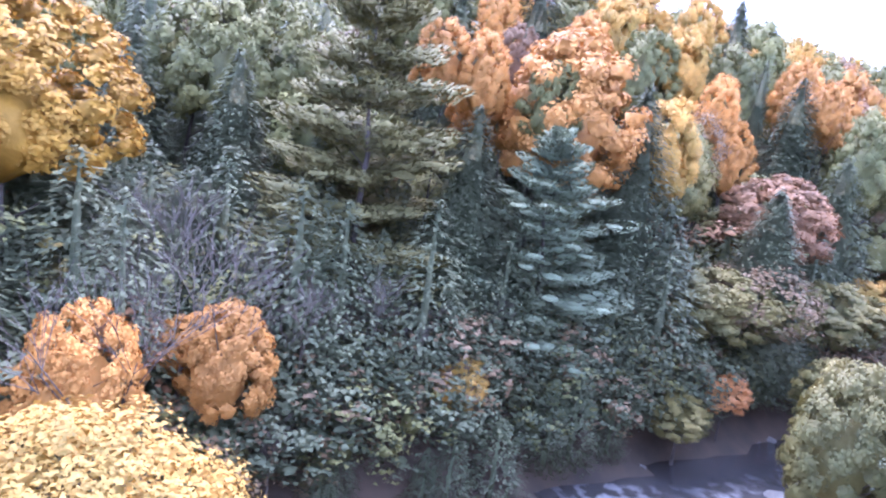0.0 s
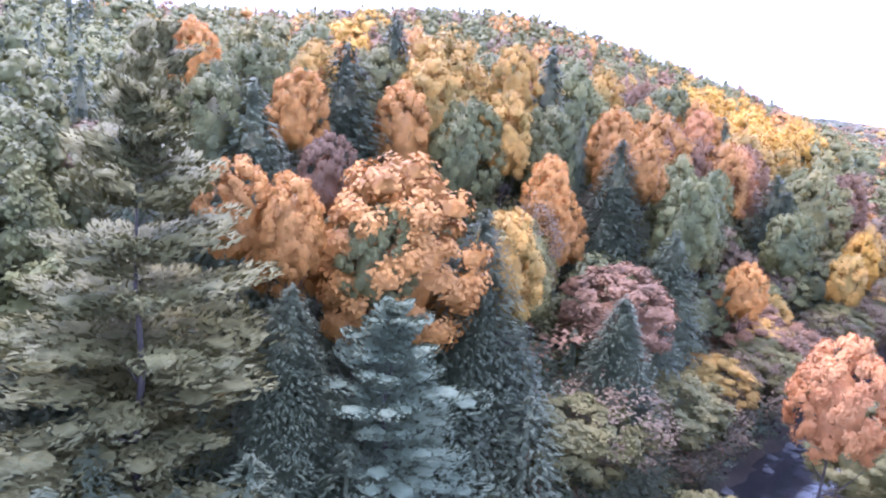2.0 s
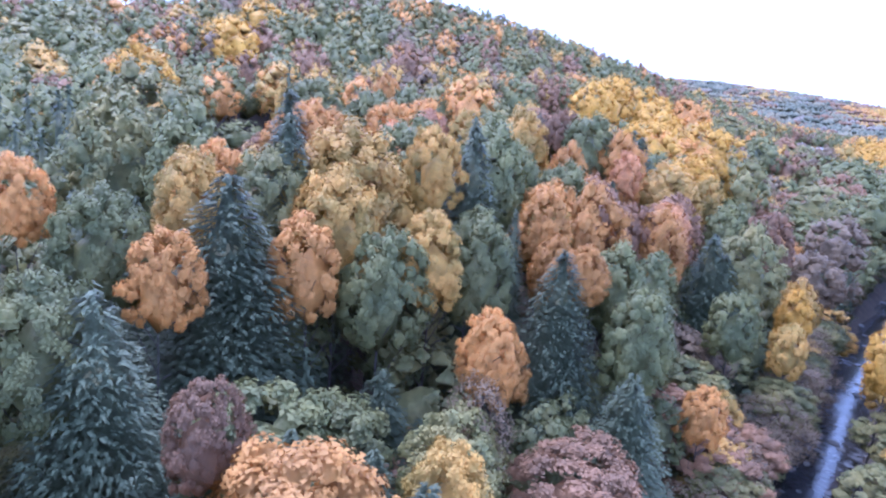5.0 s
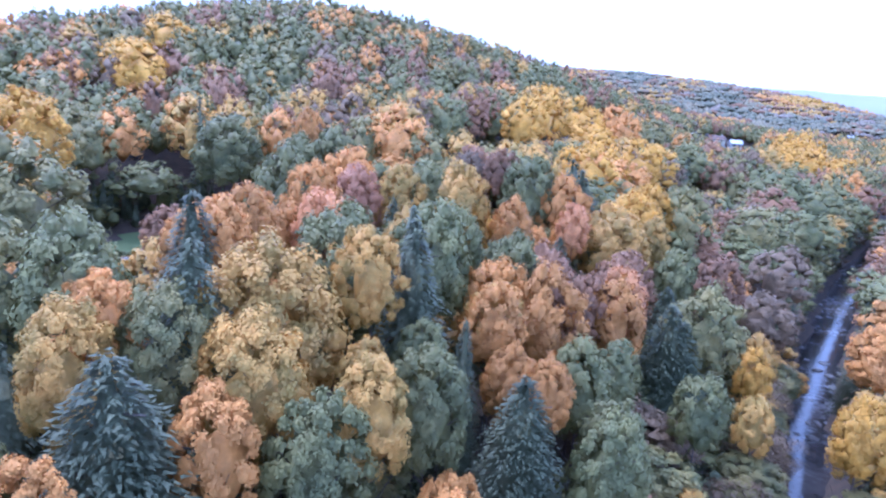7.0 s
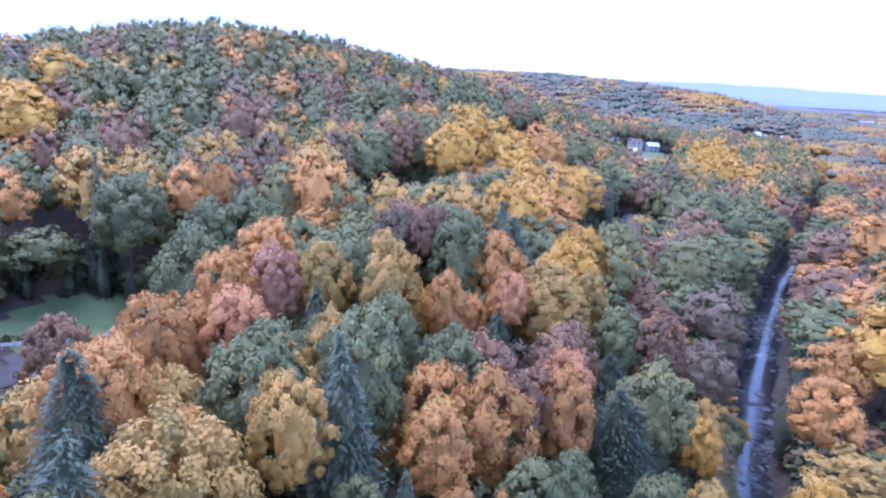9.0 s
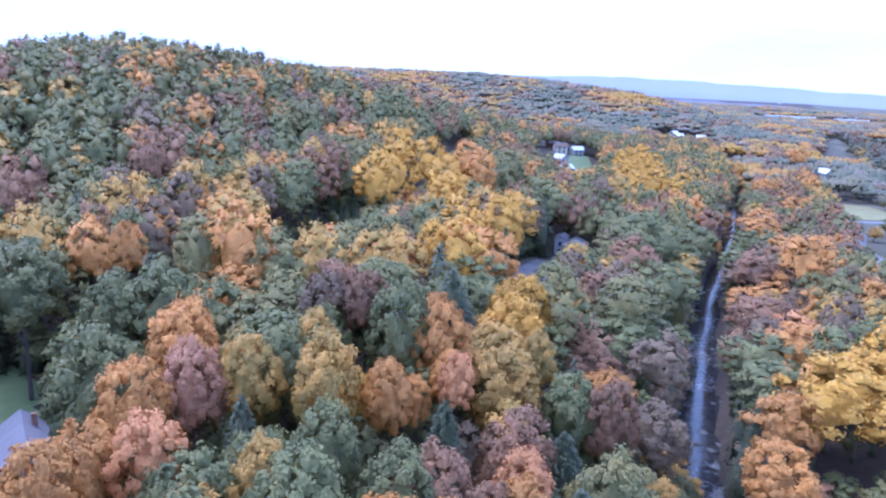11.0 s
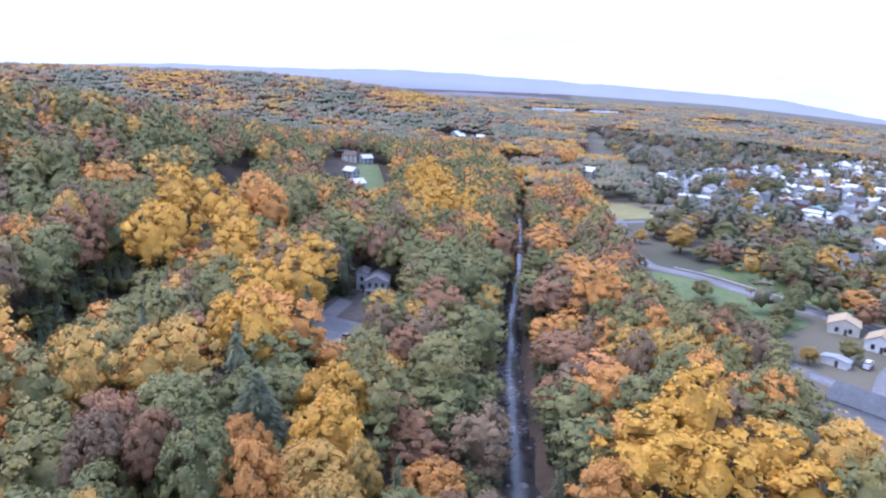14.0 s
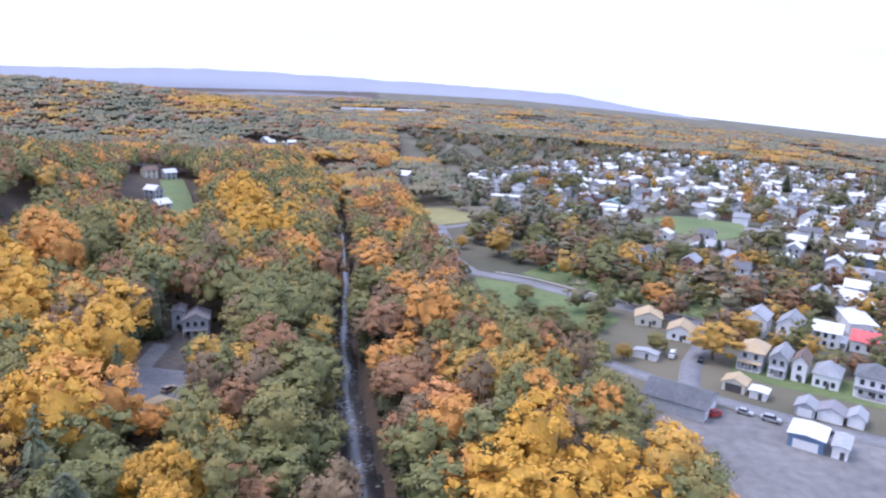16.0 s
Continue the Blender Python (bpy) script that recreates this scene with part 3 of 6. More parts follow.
PINE_NEAR = [foliage_mesh("crown", pine(90 + k, 11, 9, 4, 120, 0.2), middle=10, own=1.0, up=0.6) for k in range(2)]
PINE_MID = [foliage_mesh("crown", pine(95, 10, 6, 3, 24, 0.42), middle=10, own=1.0, up=0.6)]
BLUE_NEAR = [foliage_mesh("crown", pine(97, 12, 9, 3, 120, 0.18, rise=0.2), middle=9, own=1.0, up=0.6)]
for crown_mesh in NEAR + MID + ROUND + THIN + HEM_NEAR + HEM_MID + PINE_NEAR + PINE_MID + BLUE_NEAR + CLOSE:
    crown_mesh.materials.append(LEAF["green"])
WOOD = [wood_mesh("trunk", k, 24, 10, 0.30, 9) for k in range(3)]
STEM = wood_mesh("trunk", 9, 22, 4, 0.26, 5, 0.93, 0.1)
SHAPE = {"broad": (24.0, 10.0), "hemlock": (22.0, 9.0), "pine": (26.0, 12.0)}
WORDS = {
    "orange": "orange autumn", "gold": "golden-brown autumn", "yellow": "bright yellow autumn", "olive": "yellowing olive-green",
    "green": "dull green", "russet": "russet-brown autumn", "salmon": "salmon-orange autumn", "mauve": "sparse purplish-brown", "pink": "pinkish-red autumn",
}
rng_tree = random.Random(5)


def plant(kind, x, y, tall, wide, near=False, where="in the valley woods", z=None):
    """One tree: an Empty at its foot, with a trunk and a crown."""
    if kind == "hemlock":
        crown, wood, size, name, text = (HEM_NEAR if near else HEM_MID), STEM, SHAPE["hemlock"], "hemlock_tree", "dark green conical hemlock " + where
        leaf = "hemlock"
    elif kind in ("white_pine", "blue_pine"):
        crown, wood, size, name, text = (PINE_NEAR if near else PINE_MID), STEM, SHAPE["pine"], "pine_tree", "layered grey-green white pine " + where
        leaf = "pine" if kind == "white_pine" else "blue_pine"
        if near and kind == "blue_pine":
            crown = BLUE_NEAR
    else:
        crown, wood, size, name = (NEAR if near else MID), rng_tree.choice(WOOD), SHAPE["broad"], "deciduous_tree"
        if (wide > 0.72 * tall or where == "among the houses") and not near:
            crown = ROUND
        if near and distance_to_path(x, y) < 20:
            crown = CLOSE
        if kind == "mauve" and near:
            crown = THIN
        text, leaf = WORDS[kind] + " broadleaf tree " + where, kind
    if kind == "hemlock" and where != "among the houses":
        wide *= 1.2
    root = new(name)
    root.empty_display_size = 0.5
    root.matrix_basis = Matrix.LocRotScale((x, y, ground(x, y) if z is None else z), Euler((0, 0, rng_tree.uniform(0, 6.28))), (wide / size[1], wide / size[1], tall / size[0]))
    part("trunk", wood, None, root)
    top = part("crown", rng_tree.choice(crown), None, root)
    if name == "deciduous_tree" and crown is not ROUND:
        squat = min(1.0, 1.2 * (wide / size[1]) / (tall / size[0]))
        top.matrix_basis = Matrix.LocRotScale((0, 0, size[0] * (1 - squat)), None, (1, 1, squat))
    top.material_slots[0].link = "OBJECT"
    top.material_slots[0].material = LEAF[leaf]
    return tagged(root, text, "tree", group=name.replace("_", " ") + "s of the valley")


KEY_TREES = {
    "white_pine": [
        (13.7, -43.6, 26, 15.5), (-217.9, 146.8, 17.6, 10.3), (-199.3, 185, 20.5, 10.3), (-8.5, -37.1, 27.6, 10.3), (-4.4, -39.7, 27.6, 8.4),
    ],
    "blue_pine": [
        (17.6, -31.3, 17, 11.5),
    ],
    "hemlock": [
        (8.3, 5.8, 18, 10.8), (-9.6, 10.1, 25.5, 5.8), (7.7, 94.4, 19.6, 11.8), (-55.6, 147.3, 22, 13.2), (-57.5, 113.9, 22.7, 13.6),
        (-38.4, 30.2, 25.7, 9.5), (-11.7, 62.8, 18.8, 11.3), (-3.8, 57.4, 14.5, 8.7), (8.3, 112.4, 18.2, 10.9), (-67, 212, 22, 13),
        (-42.3, 88.9, 26.4, 15.8), (-51.5, 101, 25.6, 15.4), (-2.9, -32.2, 25, 13.8), (-4.8, 46.7, 21.9, 12),
        (1.1, 116.2, 15.3, 8.4), (-77.4, 51.7, 28.8, 12.1), (14.8, -8.6, 16, 8.8), (15, -8.6, 16, 9.6), (13, -21.9, 20.6, 11.5),
        (9.5, -51.5, 17, 9), (15.5, -36.5, 17, 9), (-19.9, -10.2, 31.5, 14), (-16.5, 10.5, 32, 13), (-28.5, -5, 32, 14),
        (-12, -20, 28.5, 18), (-2, 8.6, 24.3, 13), (-18.8, 12.5, 32.4, 9), (-3.2, 47.7, 20, 11), (-23.6, 49.8, 23.5, 11),
    ],
    "orange": [
        (11.2, -27.5, 23.8, 11.3), (9.9, 17.1, 16.6, 4.2), (28.9, -57.6, 12.7, 4.6), (26.7, -52.4, 11, 4.8), (-48.3, 24.2, 30, 6.9),
        (-34.6, 1.6, 29.3, 5.7), (-34.2, -1.9, 29.3, 5.6), (-24.7, -0.1, 27.9, 6.2), (-24.6, -14, 28.2, 5.5), (-37.5, 74, 27.7, 7),
        (-6.4, 13.2, 24.2, 5.3), (-4.3, 16.3, 23.3, 4.4), (15.1, 97.3, 19.6, 11.4), (15, 82.2, 19.6, 10.2), (-35.4, 53.6, 23.1, 6.5),
        (-31, 55.2, 22.5, 4.8), (-40.3, 76.4, 23.1, 6.9), (-56.7, 38.4, 30.3, 9.2), (-46.7, 18, 26.5, 8.7), (12, 606.2, 23.8, 14),
        (-98.7, 226, 31, 11.8), (-108.5, 235.5, 31.4, 14), (-1.9, 405.1, 19.6, 14), (-15.5, 335, 15.9, 14), (-52.2, 130.4, 25.2, 12.8),
        (23.7, -52.8, 6.6, 5.2), (26.3, -59.3, 6, 4), (-18.9, -32.1, 28, 4.4), (-18, 26.3, 26.3, 7.8), (7.4, -32.9, 19.9, 4.8),
        (-2, 0.3, 19.3, 5.8), (-13.4, 94, 16.4, 11.3), (11.6, 243.3, 18.2, 14), (18.6, 116.8, 18.2, 14), (20.6, 241.7, 19.6, 14),
        (-36.7, 69.2, 26.1, 6.8), (-28.3, 60.4, 25.3, 5.3), (2.6, 281.1, 18.2, 14), (-11.8, 281.8, 12.8, 14), (8.9, -37, 22.3, 4.2),
        (11.8, -35.2, 22.2, 4.2), (-9.4, -26.2, 26.1, 4.9), (-9.9, -14.1, 26.6, 6.2), (-12, 18, 27.3, 6.2), (-2, 12.6, 24.8, 4.2),
        (2.5, -6.2, 23.1, 4.6), (-12.4, 27.6, 27.4, 8.5), (-29.8, -1.4, 31.4, 6.4), (-32.9, 65.4, 29.5, 8.6), (-29.9, -13.7, 25.6, 8.2),
        (-82.9, 77.4, 32.9, 13), (-88.6, 56.6, 31.2, 6), (-42.9, 10.2, 29.1, 7.1), (-9.4, 39.7, 25.5, 7.4), (-29.6, 46.5, 28, 6.2),
        (17.9, 138.1, 20, 13.9), (1.2, 299.2, 18.4, 16), (-61.8, 131.2, 24.5, 15.5), (-69, 110.6, 22.7, 10.5), (18.6, 198.5, 28.1, 16),
        (51.9, 135.9, 23.3, 7.6), (-65, 46.5, 27, 9),
    ],
    "gold": [
        (46.3, -55.6, 11.4, 7),
        (-21.7, 1.5, 27.4, 5.5), (-28.5, 14.5, 28.1, 6), (-30.1, 23.8, 28.1, 5.9), (-10.6, -0.5, 25.9, 5.3), (-14.2, 20.6, 25.9, 6.4),
        (-42.8, 49.2, 29.2, 6.4), (-43.4, 36.8, 29.6, 6.8), (1.6, 64.7, 18.2, 6), (6.7, 48.3, 18.1, 5.1), (-22, 80.1, 25.1, 6.4),
        (-23, 67.3, 25.9, 10.5), (-92, 88, 31.3, 14), (17.7, 59.2, 16.8, 9.4), (-31.7, 171.7, 17.2, 14), (-49.7, 42.3, 26.4, 9.3),
        (-72.9, 87.6, 28.7, 10.2), (-62.1, 101.3, 28.2, 10.6), (-63.3, 92.7, 28.3, 8.8), (-32.3, 16.9, 25.2, 5.5), (-27, 18.4, 24.5, 8),
        (-26, 3, 24.7, 7.5), (-33.5, 6.3, 25.6, 7), (-54.9, 268.9, 28.5, 14), (-73.7, 682.7, 20.8, 14), (22.9, -38.2, 5.9, 3.5),
        (6.6, 29.5, 10, 5.3), (-3.4, 94.8, 9.6, 9.4), (0.2, 71.3, 8.6, 10.2), (21.9, 70.3, 14, 14), (10.2, -17.3, 20.5, 6),
        (-19.4, -4.2, 32, 12.3), (-6.8, -3.9, 27.4, 6.1), (-21.5, -18.8, 28.2, 6.8), (-13, -9.5, 29.4, 7.5), (-35.2, 40.5, 31.8, 8.3),
        (-28.1, 74.6, 25.6, 13.6), (-17.2, 5.9, 32.3, 6.3), (-29.9, 83.4, 21.7, 11.6), (57.6, 111, 25.8, 11.5),
    ],
    "yellow": [
        (-105.1, 171.6, 31.7, 14), (-101.1, 153.6, 32.3, 12.9), (-29.3, 87.5, 27, 11.3), (-55.2, 345.4, 21.8, 14), (32.9, 119.7, 29.6, 14),
        (18.2, -63.2, 19.5, 10.5), (-60.3, 154, 29.4, 14), (-120.1, 198.9, 31.6, 14), (-110.2, 203.5, 31.6, 14), (-66.1, 374.3, 28.5, 14),
        (-40.2, 322.9, 24.8, 14), (-32.3, 419.9, 20.4, 14), (-168.5, 56.5, 22.7, 9.9), (-164, 60, 23, 9.8), (-63.1, 119, 26.4, 8.2),
        (-39.2, 49.9, 23.6, 7.7), (-74.7, 372.5, 30.8, 14), (-74.6, 413.5, 30.4, 14), (-61.4, 380.1, 28.8, 14), (-61.9, 332.4, 29.2, 14),
        (-54.6, 304.5, 27.4, 14), (-50.1, 323.2, 27.5, 14), (-35.9, 463.6, 20.6, 14), (-26.6, 499, 15.9, 14), (-93.7, 187.1, 32, 14),
        (-85.7, 171.7, 28.8, 14), (26.5, 114.6, 23.8, 14), (45.1, 114.4, 22.4, 14), (32.9, 102.7, 23.8, 14), (48.7, 103.2, 19.6, 14),
        (-56.6, 119.5, 27.7, 13.4), (-105.7, 9.7, 31.2, 14), (-183.3, 78.1, 23.6, 14), (-154.4, 54.3, 27.5, 14), (-40.4, 357.6, 23, 14),
        (-29.7, 526.1, 22.4, 14), (62.9, 125.6, 18.2, 14), (-72.4, 399.9, 25.8, 14), (-34.4, 442.6, 18.2, 14), (2.6, 61.2, 17.6, 5.4),
        (-32.2, 99.7, 26.9, 12), (17.6, 49.7, 24.7, 6.4), (21.1, 103.1, 25.2, 15.1), (-69.2, 184.7, 26.3, 16), (-55.9, 397.8, 17, 16),
        (-64.8, 140.5, 30, 13.3),
    ],
    "green": [
        (-29.9, 33.9, 27.8, 7.3), (-11.6, 6.1, 25.9, 4.8), (-43.1, 42.4, 29.5, 7.5), (-14.9, 74.3, 23.1, 9.3), (3.4, 37, 19.6, 6),
        (-4.6, 23.3, 23.1, 7), (-3.5, 28.7, 22.4, 5.4), (-33.1, 218.3, 23.5, 14), (-36.2, 233.4, 19.9, 14), (-23.2, 237.9, 16.3, 14),
        (-23, 184, 16.1, 14), (-50.3, 116.3, 21.8, 14), (-45.8, 96.4, 23.3, 14), (-41.8, 104.9, 21.1, 12.1), (-22.8, 124.5, 17.7, 14),
        (-14.1, 136.1, 15.1, 14), (-4.8, 145.9, 13.8, 14), (-48.9, 57.4, 26.3, 10.3), (-75.9, 43.6, 29.2, 9.1), (-35.5, 20.3, 25.5, 10.9),
        (-34.3, 27.8, 25.2, 10), (-57.1, 26.7, 30.4, 10.8), (-70.8, 48.1, 30.8, 12.4), (-4.5, 344.1, 21, 14), (6.6, -27.5, 19.8, 5.6),
        (-5, -34.4, 26.1, 6.4), (-14.9, -27.9, 27.3, 6.3), (-33.8, -12.9, 29.5, 9.6), (-12.1, 82.3, 16.5, 12.4), (-45.7, 69.9, 29, 12.4),
        (10.1, 130.5, 18.2, 14), (-21.9, 300.5, 16.7, 14), (-6.2, 129.3, 12.8, 14), (-74.7, 232, 26.4, 14), (66.6, 119.3, 14, 14),
        (-3.2, 226.9, 18.2, 14), (-20.4, 253.5, 15.5, 14), (-19.2, 192.5, 14.9, 14), (-18.7, 118.1, 16.9, 14), (51.7, 185.5, 14, 14),
        (45.6, 213.4, 11.2, 14), (-6.9, -9.2, 26.3, 7), (-7.3, 2.7, 26.8, 7.2), (3.7, 13.8, 22.9, 7.2), (13.9, -30.9, 21.2, 4.2),
        (1.3, 18.9, 21.5, 7), (-25.2, 9.3, 31.8, 10.2), (-48.1, 47.8, 29.2, 13.6), (-45.5, -7.9, 27.1, 8.3), (-113.7, 35, 13.6, 13.6),
        (-97.3, 42.7, 28.3, 14.1), (-29.4, 193.2, 28, 16), (-22.7, 20.8, 31.9, 9.4), (-19.4, 31.8, 28.3, 8.5), (-51.3, 78, 28.7, 13.9),
        (-38.2, 63.5, 31.8, 9.9), (-14.5, 163.1, 21.8, 16), (13.7, 114.3, 18.3, 14.5), (-23.4, 211.2, 22, 16), (24.5, 124, 25.8, 13),
        (2, -51.2, 21.5, 9),
    ],
    "salmon": [
        (-40.8, 20.3, 27.9, 6.8), (19.8, -14.5, 5.9, 3.4), (17, 148.7, 18.2, 14), (29, -2.9, 19.7, 6), (-11.3, 45.8, 25.2, 7.6),
        (-24.5, 55.1, 28.5, 5.2),
    ],
    "russet": [
        (-12.3, 36.8, 24.9, 6.1), (-54.3, 69.3, 29.9, 9.6), (-132.3, 62.5, 28.4, 10.2), (-134.4, 100.4, 28.9, 9.6), (4.1, 136.6, 19.6, 14),
        (-75.3, 261.9, 26.4, 14), (-18.4, 37.1, 26.1, 9.5), (-15.5, 53.9, 24.8, 9.6), (-23.9, 108.1, 20, 14), (11, -3.3, 15.9, 11.3),
        (-18.4, 101.5, 17.4, 11.4), (9.5, 161.9, 18.2, 14), (5.2, 205.9, 18.2, 14), (4.2, -29.4, 23.3, 4.2), (-8.4, 75, 23.7, 8.3),
        (-56.7, 8.1, 24.0, 7.2), (-45.5, 64.7, 30.6, 6.6), (-27.1, 174.7, 23.9, 14.7), (8.2, 172.5, 13.6, 16),
    ],
    "olive": [
        (-33.1, 119.6, 26.1, 9.2), (-190.7, 79.9, 21.7, 10.2), (-40.2, 213.3, 21.2, 14), (-34.7, 138.3, 9.2, 12.2), (-41.3, 125.4, 11.2, 9.9),
        (-21.9, 141.6, 17, 12), (-90.3, 73.3, 29.5, 10.2), (-76.1, 79.7, 28.9, 11.1), (-101.9, 264.8, 29.3, 14), (-100.3, 296.6, 27.3, 14),
        (-63.7, 251.9, 25.4, 14), (42.8, -32.5, 11.2, 3.9), (6.7, -12.9, 18.8, 7.8), (6.1, 76.9, 8.5, 14), (-62.3, -7.6, 31.9, 14),
        (-41.5, -17.5, 30, 10.4), (-36, 132.3, 21.6, 11.4), (-3.4, 67.7, 12.8, 9.2), (-100.2, 242.3, 27.4, 14), (40.9, 243.4, 8.4, 13.5),
        (58.5, 151.6, 18.2, 14), (-32.9, 188.7, 18.6, 14), (-8.3, 167.1, 13.8, 14), (63.4, 184.1, 12.6, 14), (-2.6, 54.6, 24.4, 9.5),
        (-19.8, -11.9, 29.1, 7.4), (-26.3, 104.1, 27.9, 10.6), (-19.5, 132.3, 24.2, 15.5), (57.6, 102.9, 23.3, 12), (21.5, -19.9, 6.2, 4.9),
        (26.9, -8.9, 11, 7.6),
    ],
    "mauve": [
        (-3.5, 85.5, 18.5, 11.2), (-70.1, 204.6, 21.1, 10.8), (-28.1, 158.7, 19.5, 14), (-3.7, 38.2, 11.6, 7.6), (-6.2, 117.6, 10.6, 10.3),
        (-59.6, 260.6, 26.6, 14), (5.2, -9.5, 19.8, 5.1), (-52.4, 64.4, 29, 10.6), (-7, 108.3, 22.4, 14.6), (2.9, 245.2, 6.7, 16),
    ],
    "pink": [
        (-47.9, 32.1, 28.8, 7), (-50, 34, 28.5, 6),
    ],
}


PATH_EYES = [eye for _, eye, _, _ in PATH]


def too_close(x, y, top, wide, room=5):
    """Whether a crown would stand in the camera's way."""
    return any(math.hypot(x - e[0], y - e[1]) < wide * 0.75 + room and top > e[2] - 5 for e in PATH_EYES)


def distance_to_path(x, y):
    """How near the camera comes to the crown of a tree here."""
    top = Vector((x, y, ground(x, y) + 16))
    return min((top - Vector(e)).length for e in PATH_EYES)


planted, far_key = [], []
for kind, rows in KEY_TREES.items():
    for x, y, tall, wide in rows:
        aside = x - creek_x(y)
        room = 3.2 if 60 < y < 205 else 0.5
        if y > 60 and abs(aside) < wide / 2 + room:
            wide = max(7.0, min(wide, 2 * (abs(aside) - room)))
            x = creek_x(y) + math.copysign(max(abs(aside), wide / 2 + room), aside)
        if too_close(x, y, ground(x, y) + tall, wide, 2):
            continue
        planted.append((x, y, wide))
        if distance_to_path(x, y) > 125 and kind not in ("white_pine", "pink"):
            far_key.append((kind, x, y, tall, wide))
            continue
        plant(kind, x, y, tall, wide, near=distance_to_path(x, y) < 62)

LANE = [(-96, 62), (-100, 112), (-103, 138), (-113, 192), (-135, 262), (-155, 335)]


def near_line(x, y, line, far):
    for (x0, y0), (x1, y1) in zip(line, line[1:]):
        t = max(0, min(1, ((x - x0) * (x1 - x0) + (y - y0) * (y1 - y0)) / ((x1 - x0) ** 2 + (y1 - y0) ** 2)))
        if math.hypot(x - x0 - t * (x1 - x0), y - y0 - t * (y1 - y0)) < far:
            return True
    return False


FIELD = [(-111, 384), (-130, 450), (-154, 525)]


def open_ground(x, y):
    """Clearings, lanes and yards with no trees."""
    if ((x + 98) / 15) ** 2 + ((y - 28) / 20) ** 2 < 1 or math.hypot(x + 80, y - 31) < 9:
        return True
    if -70 < x < -44 and 157 < y < 224:
        return True
    return near_line(x, y, LANE, 5.6) or near_line(x, y, [(-92, 22), (-68, 10)], 9) or near_line(x, y, FIELD, 23) or math.hypot(x + 219, y - 615) < 34


def height_limit(x, y):
    """Trees below the yard and the clearing are low ones."""
    limit = 40.0
    for x0, y0, x1, y1, wide, slope in ((-57, 160, -42, 115, 15, 0.42), (-55, 212, -40, 165, 9, 0.36), (-88, 18, -50, 0, 12, 0.38), (-76, 29, -40, 10, 12, 0.42)):
        long = math.hypot(x1 - x0, y1 - y0)
        along = ((x - x0) * (x1 - x0) + (y - y0) * (y1 - y0)) / long
        aside = abs((x - x0) * (y1 - y0) - (y - y0) * (x1 - x0)) / long
        if 0 < along < long and aside < wide:
            limit = min(limit, 3.0 + slope * along)
    lane_x = float(np.interp(y, [q for _, q in LANE], [p for p, _ in LANE]))
    if 40 < y < 300 and lane_x < x < lane_x + 36:
        limit = min(limit, 13.0 + 0.5 * (x - lane_x))
    return limit


def east_edge(y):
    return float(np.interp(y, (-150, 60, 100, 150, 190, 230, 300, 400, 520), (120, 95, 72, 62, 40, 33, 30, 24, 10)))


def creek_room(y):
    """How far the crowns stand back from the creek: open along its near reach, closing over it beyond."""
    return float(np.interp(y, (40, 70, 195, 225, 640), (3.4, 5.0, 4.6, 1.6, 1.6))) + 1.3 * noise.noise(Vector((0.0, y * 0.05, 5.1)))


def woods_kind(x, y, rng):
    """Which tree grows where: the slope's mix of colours."""
    n = noise.noise(Vector((x * 0.02, y * 0.02, 3.7)))
    r = rng.random() + 0.25 * n
    if x > creek_x(y):
        table = (("russet", 0.24), ("orange", 0.42), ("olive", 0.62), ("green", 0.8), ("gold", 0.92), ("mauve", 2))
    elif x < -125:
        table = (("green", 0.38), ("olive", 0.68), ("russet", 0.80), ("gold", 0.88), ("orange", 0.95), ("mauve", 2))
    elif y > 120:
        table = (("green", 0.36), ("olive", 0.63), ("russet", 0.75), ("mauve", 0.80), ("orange", 0.88), ("gold", 2))
    else:
        table = (("green", 0.32), ("hemlock", 0.47), ("olive", 0.62), ("gold", 0.74), ("orange", 0.86), ("russet", 0.93), ("mauve", 2))
    kind = next(k for k, limit in table if r < limit)
    if y < -12 and x < creek_x(y) and (x > 6 or kind in ("gold", "orange", "russet", "olive")):
        return "hemlock"
    return kind


